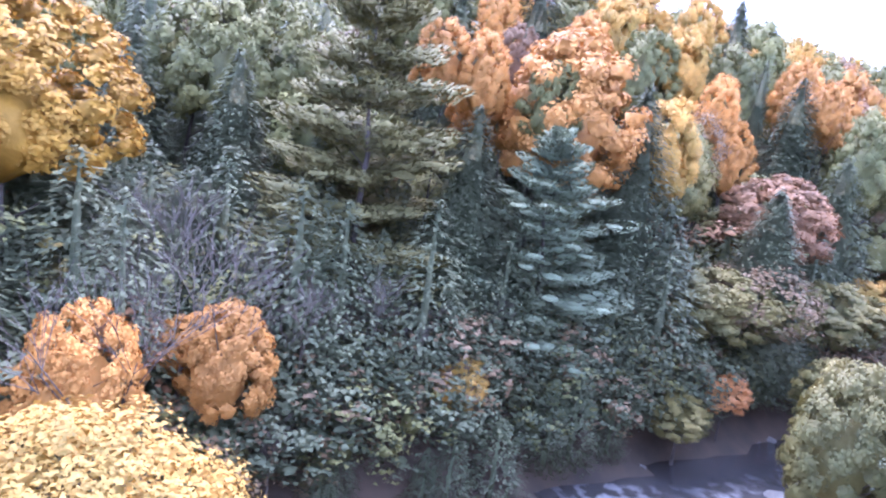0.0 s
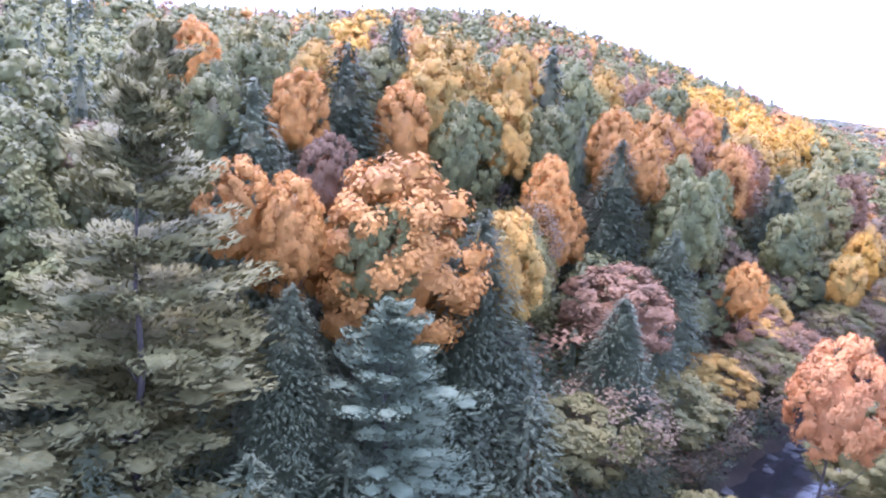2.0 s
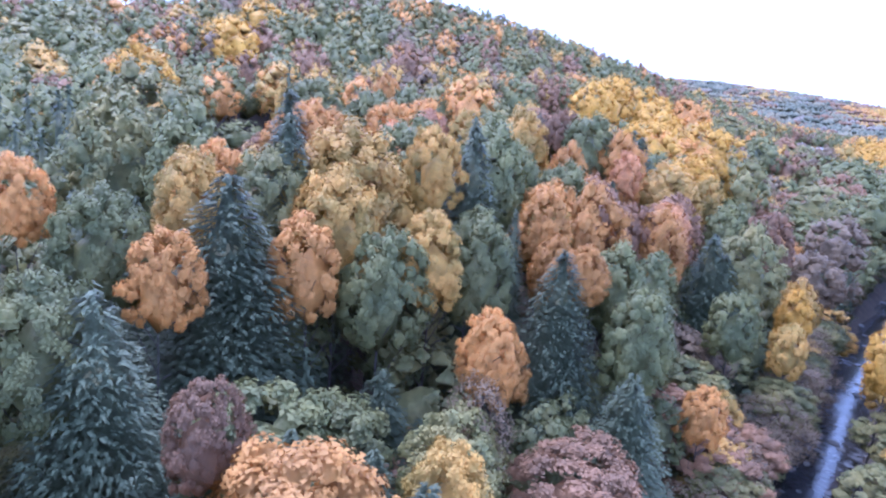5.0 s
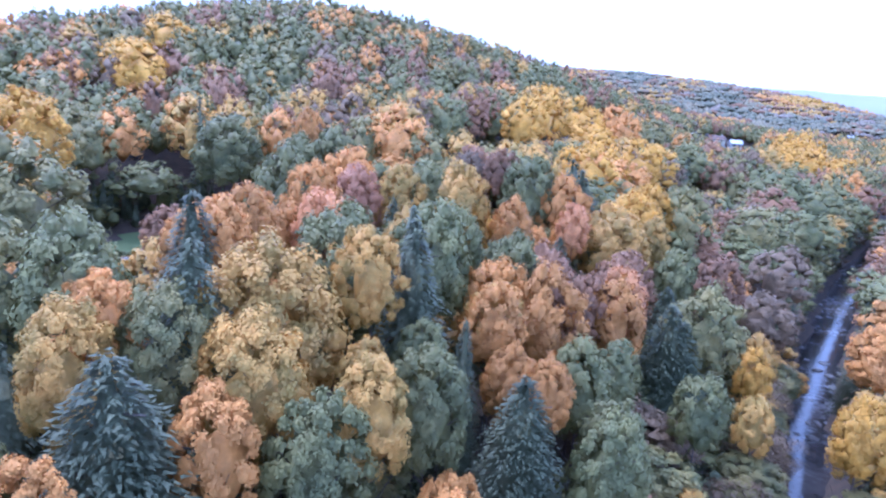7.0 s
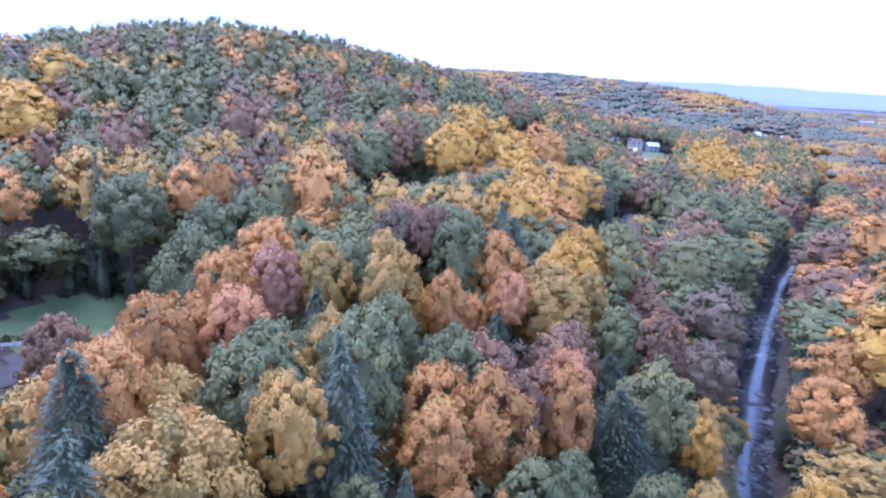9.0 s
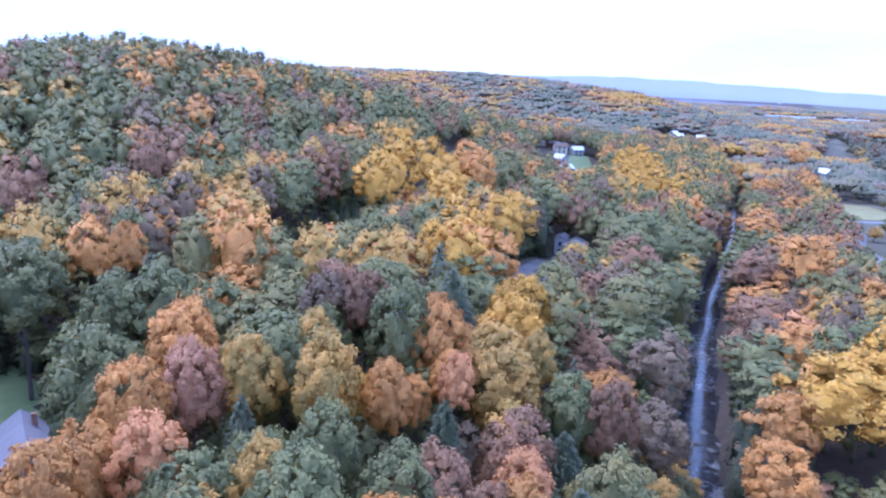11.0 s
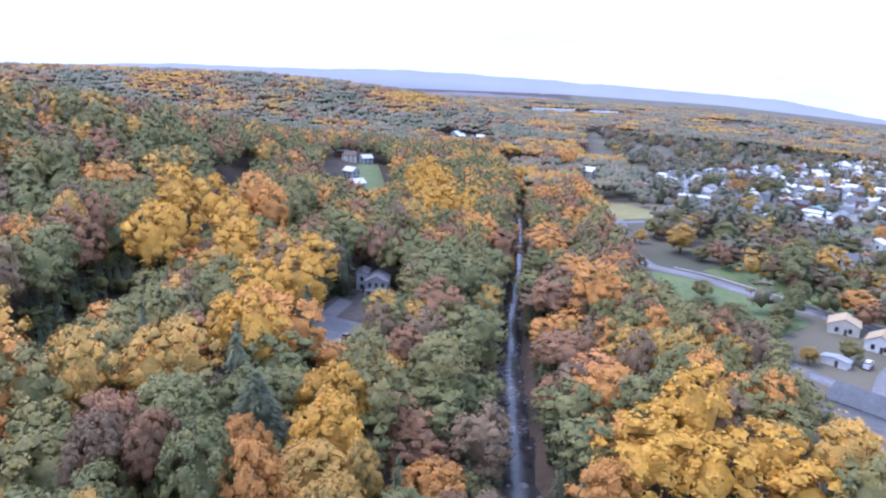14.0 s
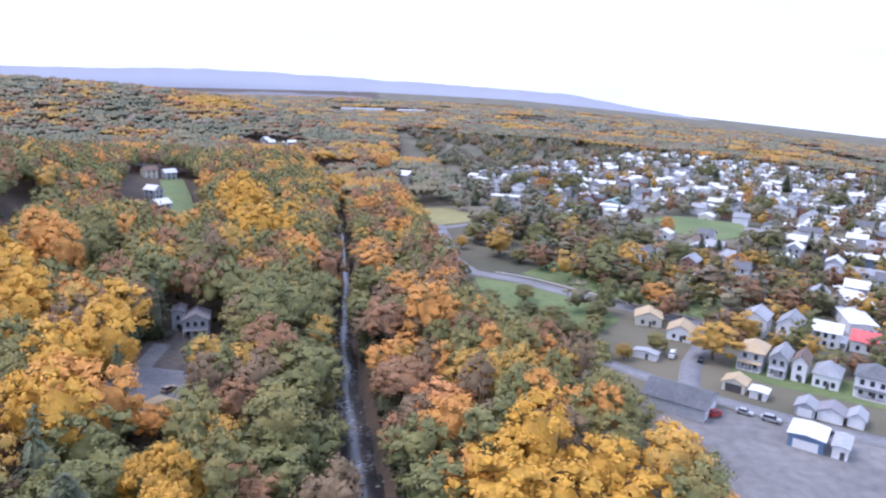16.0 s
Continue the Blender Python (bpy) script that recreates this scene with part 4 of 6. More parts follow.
rng_wood = random.Random(11)
woods, singles = [], []
for gy in np.arange(-140, 640, 7.2):
    for gx in np.arange(-248, 130, 7.2):
        x, y = gx + rng_wood.uniform(-2.6, 2.6), gy + rng_wood.uniform(-2.6, 2.6)
        d = x - creek_x(y)
        kind = woods_kind(x, y, rng_wood)
        tall, wide = rng_wood.uniform(17, 25), rng_wood.uniform(8, 11.5)
        if d < 0 and y < 190:
            tall = float(np.interp(-d, (8, 30, 60, 110, 150, 200), (17, 24, 28, 29, 26, 24))) * rng_wood.uniform(0.76, 1.0)
        if x > -70 and y < 125:
            tall, wide = tall * 0.86, wide * 0.95
            if -d < 17:
                tall = min(tall, 11.0)
        if abs(d) < (creek_room(y) + wide * 0.3 + 2.2 * rng_wood.random() if y > 20 else 9.5) or open_ground(x, y) or d > 0 and (x > east_edge(y) or y > 460 or y < 32) or y > 330 and d < -150 - (640 - y) * 0.3:
            continue
        if d > 0 and d < 24:
            tall *= 0.72
        if -190 < x < -128 and rng_wood.random() < 0.14:
            continue
        if any(math.hypot(x - a, y - b) < 0.31 * (w + wide) for a, b, w in planted):
            continue
        if too_close(x, y, ground(x, y) + tall, wide, 14):
            continue
        tall = min(tall, height_limit(x, y))
        wide = min(wide, tall * 0.9)
        if near_line(x, y, [(-106, 340), (-112, 385)], 20):
            tall *= 0.55
        if x > -128 and y < 190:
            singles.append((distance_to_path(x, y), kind, x, y, tall, wide))
        else:
            woods.append((kind, x, y, tall * (0.92 if x < -128 else 1), wide * (0.98 if x < -128 else 1.08)))
singles.sort()
for far, kind, x, y, tall, wide in singles[:30]:
    plant(kind, x, y, tall, wide, near=far < 36)
near_woods, middle_woods = [row[1:] for row in singles[30:170]], far_key + [row[1:] for row in singles[170:]]


def woods_mesh(name, trees, lumps, label):
    """Many far trees in one mesh, with a leaf material each."""
    rng = np.random.default_rng(3)
    pieces, index, normals = [], [], []
    lit = {k: [soft_normals(v, f, 7 if k == "hemlock" else 13, 0.4 if k == "hemlock" else 0.8, 0.4) for v, f in group] for k, group in lumps.items()}
    for kind, x, y, tall, wide in trees:
        group = lumps["hemlock" if kind == "hemlock" else "broad"]
        shape = SHAPE["hemlock" if kind == "hemlock" else "broad"]
        pick = rng.integers(len(group))
        v, f = group[pick]
        a = rng.uniform(0, 6.28)
        turn = np.array([[math.cos(a), -math.sin(a), 0], [math.sin(a), math.cos(a), 0], [0, 0, 1]])
        high = tall / shape[0] if kind == "hemlock" else min(tall / shape[0], 1.15 * wide / shape[1])
        pieces.append((v @ turn.T * np.array([wide / shape[1], wide / shape[1], high]) + np.array([x, y, ground(x, y) + tall - high * shape[0]]), f))
        index.append(np.full(len(f), KINDS.index(kind), np.int32))
        normals.append(lit["hemlock" if kind == "hemlock" else "broad"][pick] @ turn.T)
    mesh = foliage_mesh(name, joined(*pieces), normals=np.concatenate(normals))
    for k in KINDS:
        mesh.materials.append(LEAF[k])
    mesh.polygons.foreach_set("material_index", np.concatenate(index))
    return tagged(new(name, mesh), label, "woods", kind="stuff")


LUMPS = {"broad": [broadleaf(110 + k, 15, 0.185, 17, 0.48, split=0) for k in range(6)], "hemlock": [hemlock(120, 16, 8, 2, 0.8, core=0.5)]}
CLOSER = {"broad": [broadleaf(130 + k, 28, 0.15, 27, 0.33, split=0) for k in range(6)], "hemlock": [hemlock(140, 26, 14, 2, 0.5, core=0.5)]}
CLOSEST = {"broad": [broadleaf(135 + k, 52, 0.115, 34, 0.3) for k in range(5)], "hemlock": [hemlock(145, 50, 24, 3, 0.28, core=0.55)]}
woods_mesh("creekside_woods", near_woods, CLOSEST, "mixed autumn woods beside the creek")
woods_mesh("hillside_woods", woods, LUMPS, "mixed green, olive and orange autumn woods on the hill")
woods_mesh("slope_woods", middle_woods, CLOSER, "mixed autumn woods on the lower slope by the creek")

# Slim trees that close the gaps between the larger ones
gap_trees, taken = [], [(x, y, w) for x, y, w in planted] + [(x, y, w) for _, _, x, y, _, w in singles]
for gy in np.arange(-46, 100, 4.2):
    for gx in np.arange(-62, 16, 4.2):
        x, y = gx + rng_wood.uniform(-1.6, 1.6), gy + rng_wood.uniform(-1.6, 1.6)
        d, wide = creek_x(y) - x, rng_wood.uniform(4.5, 6.5)
        if d < 11 or open_ground(x, y) or any(math.hypot(x - a, y - b) < 0.26 * (w + wide) for a, b, w in taken):
            continue
        tall = min(float(np.interp(d, (8, 30, 60, 110), (12, 18, 22, 24))) * rng_wood.uniform(0.75, 1.0), height_limit(x, y))
        if too_close(x, y, ground(x, y) + tall, wide):
            continue
        taken.append((x, y, wide))
        gap_trees.append((rng_wood.choice(("hemlock", "green", "green", "olive", "mauve") if y > -10 else ("hemlock", "hemlock", "green")), x, y, tall, wide * (1.4 if tall > 15 else 1.2)))
woods_mesh("slim_trees", gap_trees, CLOSER, "slim green and olive trees filling the gaps of the woods")

# Undergrowth: saplings and brush under the trees and along the banks
SHRUB = {"broad": [broadleaf(150 + k, 5, 0.26, 5, 1.0, base=0.0, split=0) for k in range(4)], "hemlock": [hemlock(160, 6, 5, 1, 1.4)]}
brush, bank_brush = [], []
for k in range(4000):
    low = k < 420
    x, y = (rng_wood.uniform(-4, 45), rng_wood.uniform(-75, 60)) if low else (rng_wood.uniform(-185, 75), rng_wood.uniform(-90, 300))
    d = x - creek_x(y)
    if abs(d) < (6.5 if y < 55 else 7.6) or open_ground(x, y) or d > 0 and x > east_edge(y) - 2 or d > (10 if y < -30 else 16) and y < 10 or not low and rng_wood.random() > (0.9 if abs(d) < 16 else 0.30):
        continue
    tall = rng_wood.uniform(2.5, 6.0) if d > 0 or not low else rng_wood.uniform(3, 9)
    kind = rng_wood.choice(("hemlock", "hemlock", "hemlock", "hemlock", "hemlock", "hemlock", "mauve", "green", "russet" if rng_wood.random() < 0.4 else "olive"))
    (bank_brush if low else brush).append((kind, x, y, tall, tall * rng_wood.uniform(0.6, 0.95)))
for k in range(5200):
    x, y = rng_wood.uniform(-135, -70), rng_wood.uniform(-5, 215)
    if k < 3000 and not open_ground(x, y) and (open_ground(x + 7, y - 4) or open_ground(x + 4, y - 8) or open_ground(x + 11, y - 2)):
        tall = rng_wood.uniform(5, 10)
        if rng_wood.random() < 0.6:
            brush.append((rng_wood.choice(("hemlock", "hemlock", "green")), x, y, tall, tall * 0.8))
    elif k > 3000:
        y = rng_wood.uniform(-58, 320)
        tall = rng_wood.uniform(2.5, 6.5)
        d = rng_wood.choice((-1, -1, 1)) * (rng_wood.uniform(6.0, 10.5) + (0.25 * tall if 55 < y < 210 else 0.0))
        x = creek_x(y) + d
        if d > 0 and y < 10:
            continue
        (bank_brush if y < 30 else brush).append((rng_wood.choice(("hemlock", "hemlock", "hemlock", "hemlock", "green", "mauve")), x, y, tall, tall * rng_wood.uniform(0.7, 1.0)))
for k in range(420):
    x, y = rng_wood.uniform(-240, -196), rng_wood.uniform(-60, 330)
    tall = rng_wood.uniform(9, 14)
    brush.append((rng_wood.choice(("green", "olive", "green", "russet")), x, y, tall, tall * 0.9))
BANK = {"broad": [broadleaf(155 + k, 14, 0.17, 18, 0.36, base=0.0, airy=0.4, body=0.35, split=0) for k in range(4)], "hemlock": [broadleaf(165, 16, 0.17, 17, 0.36, tall=22.0, wide=9.0, base=0.0, airy=0.3, body=0.35, split=0)]}
shade_brush = []
for gy in np.arange(-78, 6, 3.3):
    for gx in np.arange(5.8, 27, 3.5):
        x, y = creek_x(gy) - gx + rng_wood.uniform(-1.5, 1.5), gy + rng_wood.uniform(-1.5, 1.5)
        tall = rng_wood.uniform(3.5, 6.5) if gx < 9 else rng_wood.uniform(7, 13)
        if any(math.hypot(x - a, y - b) < 2.2 for a, b, _ in planted):
            continue
        shade_brush.append((rng_wood.choice(("hemlock",) * 14 + ("green", "russet")), x, y, tall, tall * rng_wood.uniform(0.75, 1.0)))
SHADE = {"broad": [broadleaf(185 + k, 22, 0.14, 34, 0.24, base=0.0, airy=0.5, body=0.4, split=0) for k in range(3)], "hemlock": [hemlock(188 + k, 40, 20, 5, 0.21, core=0.12) for k in range(3)]}
woods_mesh("shaded_bank_brush", shade_brush, SHADE, "dark hemlock saplings and brush crowding the shaded creek bank")
woods_mesh("bank_brush", bank_brush, BANK, "dark dense brush and saplings on the creek bank")
woods_mesh("undergrowth", brush, SHRUB, "brown and olive brush under the trees and on the creek banks")

# Unseen east-bank woods beside and behind the flight's start, added to shade the creek
unseen_wood = []
for gy in np.arange(-130, 40, 7.5):
    for gx in np.arange(10, 84, 7.5):
        x, y = creek_x(gy) + gx + rng_wood.uniform(-2.5, 2.5), gy + rng_wood.uniform(-2.5, 2.5)
        ahead = False
        for _, e, aim, _ in PATH[:14]:
            to, way = Vector((x - e[0], y - e[1])), Vector((aim[0] - e[0], aim[1] - e[1]))
            if to.length < 17 or math.degrees(abs(to.angle_signed(way))) < 50:
                ahead = True
        if not ahead and not too_close(x, y, ground(x, y) + 22, 9, 3):
            unseen_wood.append((rng_wood.choice(("gold", "olive", "green", "orange", "green")), x, y, rng_wood.uniform(16, 22), rng_wood.uniform(8, 11)))
woods_mesh("east_bank_woods", unseen_wood, CLOSER, "unseen golden and green woods added on the east bank to shade the creek")

# Thin-leaved trees leaning over the water from the west bank, and a few on the east bank
for k in range(34):
    y = -14 + 3.1 * k + rng_wood.uniform(-1.2, 1.2)
    x, tall = creek_x(y) - rng_wood.uniform(5.0, 8.5), rng_wood.uniform(8.0, 11.5)
    plant(rng_wood.choice(("mauve", "mauve", "mauve", "russet", "olive", "gold")) if k % 5 else "olive", x, y, tall, tall * rng_wood.uniform(0.75, 0.95), near=True, where="leaning over the creek bank")
for x, y, tall, wide in ((27.5, 8.0, 9.0, 8.0), (25.0, 21.0, 9.5, 8.5), (23.0, 34.0, 10.0, 9.0), (21.0, 47.0, 11.0, 9.0)):
    plant("olive", x, y, tall, wide, near=True, where="on the east bank of the creek")

# Leafless trees on the bank
for seed, x, y, tall in (
    (1, 28.7, -57.0, 17.0), (2, 25.5, -54.0, 16.0), (3, 18.5, -54.4, 12.5), (4, 21.9, -55.7, 12.5), (5, 22.4, -44.4, 9.5), (6, 21.5, -41.6, 8.0), (7, 23.5, -48.0, 10.0),
    (8, 24.5, -45.5, 6.0), (9, 20.2, -46.5, 7.0), (10, 26.5, -49.5, 6.5), (11, 22.8, -38.5, 6.0), (12, 19.5, -36.5, 6.5), (13, 20.5, -50.0, 9.0), (14, 24.0, -51.5, 8.0),
):
    root = new("bare_tree")
    root.matrix_basis = pose(x, y, ground(x, y))
    for mesh in bare_meshes(seed, tall):
        part(mesh.name.split(".")[0], mesh, None, root)
    tagged(root, "leafless grey tree with fine twigs on the creek bank", "tree", group="bare trees on the bank")

# Woods of the farther hill and valley
def canopy(seed, count, tall=24.0, wide=10.0):
    """A patch of far canopy: the small rounded tops of a few crowns side by side."""
    rng = np.random.default_rng(seed)
    a, r = np.arange(count) * 2.39996 + rng.uniform(0, 6.28), wide * 0.47 * np.sqrt((np.arange(count) + 0.4) / count)
    spots = np.stack([np.cos(a) * r, np.sin(a) * r, tall * rng.uniform(0.52, 0.80, count)], 1)
    size = wide * rng.uniform(0.15, 0.24, count)
    return clumps(spots, np.stack([size, size, tall * rng.uniform(0.16, 0.22, count)], 1), rng, 0, 0.22)


FAR = {"broad": [canopy(170 + k, 7) for k in range(6)], "hemlock": [hemlock(180, 5, 5, 1, 2.4)]}


def valley_open(x, y):
    """Fields and built-up land, where few trees grow."""
    az = math.degrees(math.atan2(x, y))
    r = math.hypot(x, y)
    return az > 2 and r < 1080 and not (x < 66 and 478 < y < 690 and not near_line(x, y, [(22, 601), (18, 520)], 20)) or near_line(x, y, FIELD, 26) or math.hypot(x + 219, y - 615) < 42 or math.hypot(x + 106, y - 800) < 38 or math.hypot(x - 30, y - 1800) < 150


rng_far = random.Random(21)
distant = []
cells = []
for gap, near_r, far_r, low, high in ((9.5, 300, 760, -42, 40), (12, 760, 1250, -42, 62), (22, 1250, 2700, -24, 62)):
    for gx in np.arange(math.sin(radians(low)) * far_r, math.sin(radians(high)) * far_r, gap):
        for gy in np.arange(near_r * 0.45, far_r, gap):
            if near_r < math.hypot(gx, gy) < far_r and low < math.degrees(math.atan2(gx, gy)) < high:
                cells.append((gap, gx + rng_far.uniform(-0.35, 0.35) * gap, gy + rng_far.uniform(-0.35, 0.35) * gap))
for gap, x, y in cells:
    a = math.degrees(math.atan2(x, y))
    inside = -420 < x < creek_x(y) and y < 330 or abs(x - creek_x(y)) < 60 and y < 460 or x < creek_x(y) and y < 640 and x - creek_x(y) > -150 - (640 - y) * 0.3
    if inside or valley_open(x, y) or noise.noise(Vector((x * 0.006, y * 0.006, 1.3))) > (0.4 if a < 0 else 0.3):
        continue
    c = 0.5 + 0.55 * (rng_far.random() - 0.5) + 0.75 * noise.noise(Vector((x * 0.012, y * 0.012, 7.7)))
    if a > 2:
        c *= 0.92
    # grey and far_ kinds carry the painted haze
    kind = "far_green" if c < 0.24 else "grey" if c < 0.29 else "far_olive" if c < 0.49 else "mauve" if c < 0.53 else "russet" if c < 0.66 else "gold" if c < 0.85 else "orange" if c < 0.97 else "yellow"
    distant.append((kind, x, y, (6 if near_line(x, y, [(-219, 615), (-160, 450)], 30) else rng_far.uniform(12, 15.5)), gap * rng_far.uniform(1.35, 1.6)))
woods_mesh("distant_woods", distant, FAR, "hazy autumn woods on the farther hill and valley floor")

# Buildings
def siding(name, dark, light):
    return material(name, dark, light, 0.9, 0.7, bump=0.01, by_object=0.06)


WALLS = {
    "white": siding("white_siding", (0.66, 0.66, 0.66), (0.80, 0.80, 0.79)),
    "grey": siding("grey_siding", (0.34, 0.35, 0.37), (0.46, 0.47, 0.48)),
    "cream": siding("cream_siding", (0.58, 0.54, 0.44), (0.70, 0.66, 0.56)),
    "brick": siding("red_brick_wall", (0.24, 0.12, 0.09), (0.34, 0.18, 0.13)),
    "blue": siding("blue_metal_wall", (0.10, 0.17, 0.27), (0.15, 0.23, 0.34)),
    "tan": siding("tan_siding", (0.42, 0.34, 0.25), (0.52, 0.43, 0.32)),
}
ROOFS = {
    "slate": material("dark_grey_shingles", (0.10, 0.105, 0.115), (0.17, 0.175, 0.19), 1.2, 0.85, bump=0.02, by_object=0.15),
    "grey": material("grey_shingles", (0.26, 0.27, 0.29), (0.38, 0.39, 0.41), 1.2, 0.85, bump=0.02, by_object=0.15),
    "pale": material("pale_metal_roof", (0.58, 0.59, 0.61), (0.74, 0.75, 0.76), 0.8, 0.5, by_object=0.1),
    "tan": material("tan_shingles", (0.40, 0.30, 0.18), (0.50, 0.39, 0.25), 1.2, 0.85, bump=0.02, by_object=0.1),
    "brown": material("brown_shingles", (0.16, 0.11, 0.09), (0.24, 0.17, 0.13), 1.2, 0.85, bump=0.02, by_object=0.1),
    "red": material("red_metal_roof", (0.62, 0.10, 0.10), (0.74, 0.15, 0.14), 0.8, 0.45),
    "teal": material("teal_roof", (0.20, 0.36, 0.36), (0.28, 0.45, 0.45), 0.8, 0.6),
    "lilac": material("grey_standing_seam_roof", (0.21, 0.20, 0.22), (0.29, 0.27, 0.29), 0.8, 0.5),
}
trim_white = material("white_trim", (0.72, 0.72, 0.72), (0.82, 0.82, 0.81), 2.0, 0.6)
dark_door = material("dark_door", (0.05, 0.05, 0.055), (0.10, 0.09, 0.09), 1.0, 0.6)


def box(bm, x0, x1, y0, y1, z0, z1):
    v = [bm.verts.new((x, y, z)) for z in (z0, z1) for x, y in ((x0, y0), (x1, y0), (x1, y1), (x0, y1))]
    for f in ((3, 2, 1, 0), (4, 5, 6, 7), (0, 1, 5, 4), (1, 2, 6, 5), (2, 3, 7, 6), (3, 0, 4, 7)):
        bm.faces.new([v[k] for k in f])


def body_bm(w, d, h, rise, hip=False):
    """Walls as one closed block, with gables where the roof has them."""
    bm = bmesh.new()
    box(bm, -w / 2, w / 2, -d / 2, d / 2, -0.6, h)
    if not hip and rise > 0.3:
        for s in (-1, 1):
            y0, y1 = s * d / 2 - s * 0.2, s * d / 2
            a = [bm.verts.new((x, y, z)) for y in (y0, y1) for x, z in ((-w / 2, h), (w / 2, h), (0, h + rise))]
            bm.faces.new((a[0], a[1], a[2]))
            bm.faces.new((a[5], a[4], a[3]))
            for p, q in ((0, 1), (1, 2), (2, 0)):
                bm.faces.new((a[p], a[p + 3], a[q + 3], a[q]))
    bmesh.ops.recalc_face_normals(bm, faces=bm.faces[:])
    return bm


def roof_bm(w, d, h, rise, hip=False, over=0.45, thick=0.18):
    """A pitched roof of real thickness, overhanging the walls; a low one for flat roofs."""
    bm = bmesh.new()
    W, D = w / 2 + over, d / 2 + over
    ridge_y = D - W * 0.9 if hip else D
    ridge_y = max(0.3, ridge_y)
    low = h - over * rise / (w / 2)
    rings = []
    for t in (0, thick):
        rings.append([bm.verts.new(c) for c in ((-W, -D, low + t), (W, -D, low + t), (W, D, low + t), (-W, D, low + t), (0, -ridge_y, h + rise + t), (0, ridge_y, h + rise + t))])
    for n, r in enumerate(rings):
        for f in ((0, 4, 5, 3), (1, 2, 5, 4), (0, 1, 4), (2, 3, 5)):
            if not hip and len(f) == 3:
                continue
            bm.faces.new([r[k] for k in (f if n == 0 else reversed(f))])
    loop = (0, 1, 2, 3) if hip else (0, 4, 1, 2, 5, 3)
    for p, q in zip(loop, loop[1:] + loop[:1]):
        bm.faces.new((rings[0][p], rings[0][q], rings[1][q], rings[1][p]))
    bmesh.ops.recalc_face_normals(bm, faces=bm.faces[:])
    return bm


def window_mesh(w=0.95, h=1.5):
    """A window in one piece: a frame proud of the wall with the dark pane set back in it, facing -y."""
    bm = bmesh.new()
    box(bm, -w / 2 - 0.1, w / 2 + 0.1, -0.09, 0.02, -0.1, h + 0.1)
    front = min(bm.faces, key=lambda f: f.calc_center_median().y)
    bmesh.ops.inset_region(bm, faces=[front], thickness=0.1)
    front.material_index = 1
    for v in front.verts:
        v.co.y += 0.06
    mesh = bpy.data.meshes.new("window")
    bm.to_mesh(mesh)
    bm.free()
    mesh.materials.append(trim_white)
    mesh.materials.append(glass)
    return mesh


WINDOW = window_mesh()


def set_window(root, x, y, z, turn, mesh=None):
    ob = part("window", mesh or WINDOW, None, root)
    ob.matrix_basis = pose(x, y, z, 0, 0, turn)
    return ob


def building(name, w, d, h, rise, wall, roof, label, category="house", hip=False, windows=2, porch=False, chimney=False, big_door=False, group="", over=0.45):
    """A building at the origin, its front towards -y: walls, roof, windows, and what else it has."""
    root = new(name)
    part("wall", body_bm(w, d, h, rise, hip), WALLS[wall], root)
    part("roof", roof_bm(w, d, h, rise, hip, over), ROOFS[roof], root)
    storeys = max(1, round(h / 3.0))
    for s in range(storeys if windows else 0):
        z = 0.9 + s * 2.9
        for k in range(windows):
            f = (k + 0.5) / windows - 0.5
            if not (big_door and s == 0):
                set_window(root, f * w * 0.86, -d / 2 - 0.003, z, 0)
            set_window(root, f * w * 0.86, d / 2 + 0.003, z, 180)
            set_window(root, -w / 2 - 0.003, f * d * 0.8, z, -90)
            set_window(root, w / 2 + 0.003, f * d * 0.8, z, 90)
    if porch:
        bm = bmesh.new()
        box(bm, -w / 2 + 0.2, w / 2 - 0.2, -d / 2 - 2.1, -d / 2 - 0.01, 2.75, 2.95)
        part("porch_roof", bm, ROOFS[roof], root)
        bm = bmesh.new()
        box(bm, -w / 2 + 0.2, w / 2 - 0.2, -d / 2 - 2.1, -d / 2 - 0.01, -0.4, 0.35)
        part("porch_floor", bm, concrete, root)
        for k in range(4):
            bm = bmesh.new()
            x = -w / 2 + 0.4 + (w - 0.8) * k / 3
            box(bm, x - 0.09, x + 0.09, -d / 2 - 2.0, -d / 2 - 1.82, 0.35, 2.75)
            part("porch_post", bm, trim_white, root)
    if chimney:
        bm = bmesh.new()
        box(bm, w * 0.12, w * 0.12 + 0.7, d * 0.2, d * 0.2 + 0.7, h, h + rise + 1.0)
        part("chimney", bm, WALLS["brick"], root)
    if big_door:
        bm = bmesh.new()
        box(bm, -w * 0.36, w * 0.36, -d / 2 - 0.05, -d / 2 + 0.02, -0.1, min(h - 0.3, 2.4))
        part("garage_door", bm, dark_door if roof == "tan" else trim_white, root)
    else:
        bm = bmesh.new()
        box(bm, w * 0.02, w * 0.02 + 1.0, -d / 2 - 0.06, -d / 2 + 0.02, 0.0, 2.05)
        part("door", bm, dark_door, root)
    return tagged(root, label, category, group=group)


def stand(root, x, y, turn, z=None):
    root.matrix_basis = pose(x, y, ground(x, y) + 0.05 if z is None else z, 0, 0, turn)
    return root


U = -41.7  # the town's streets run this way, in degrees from +x
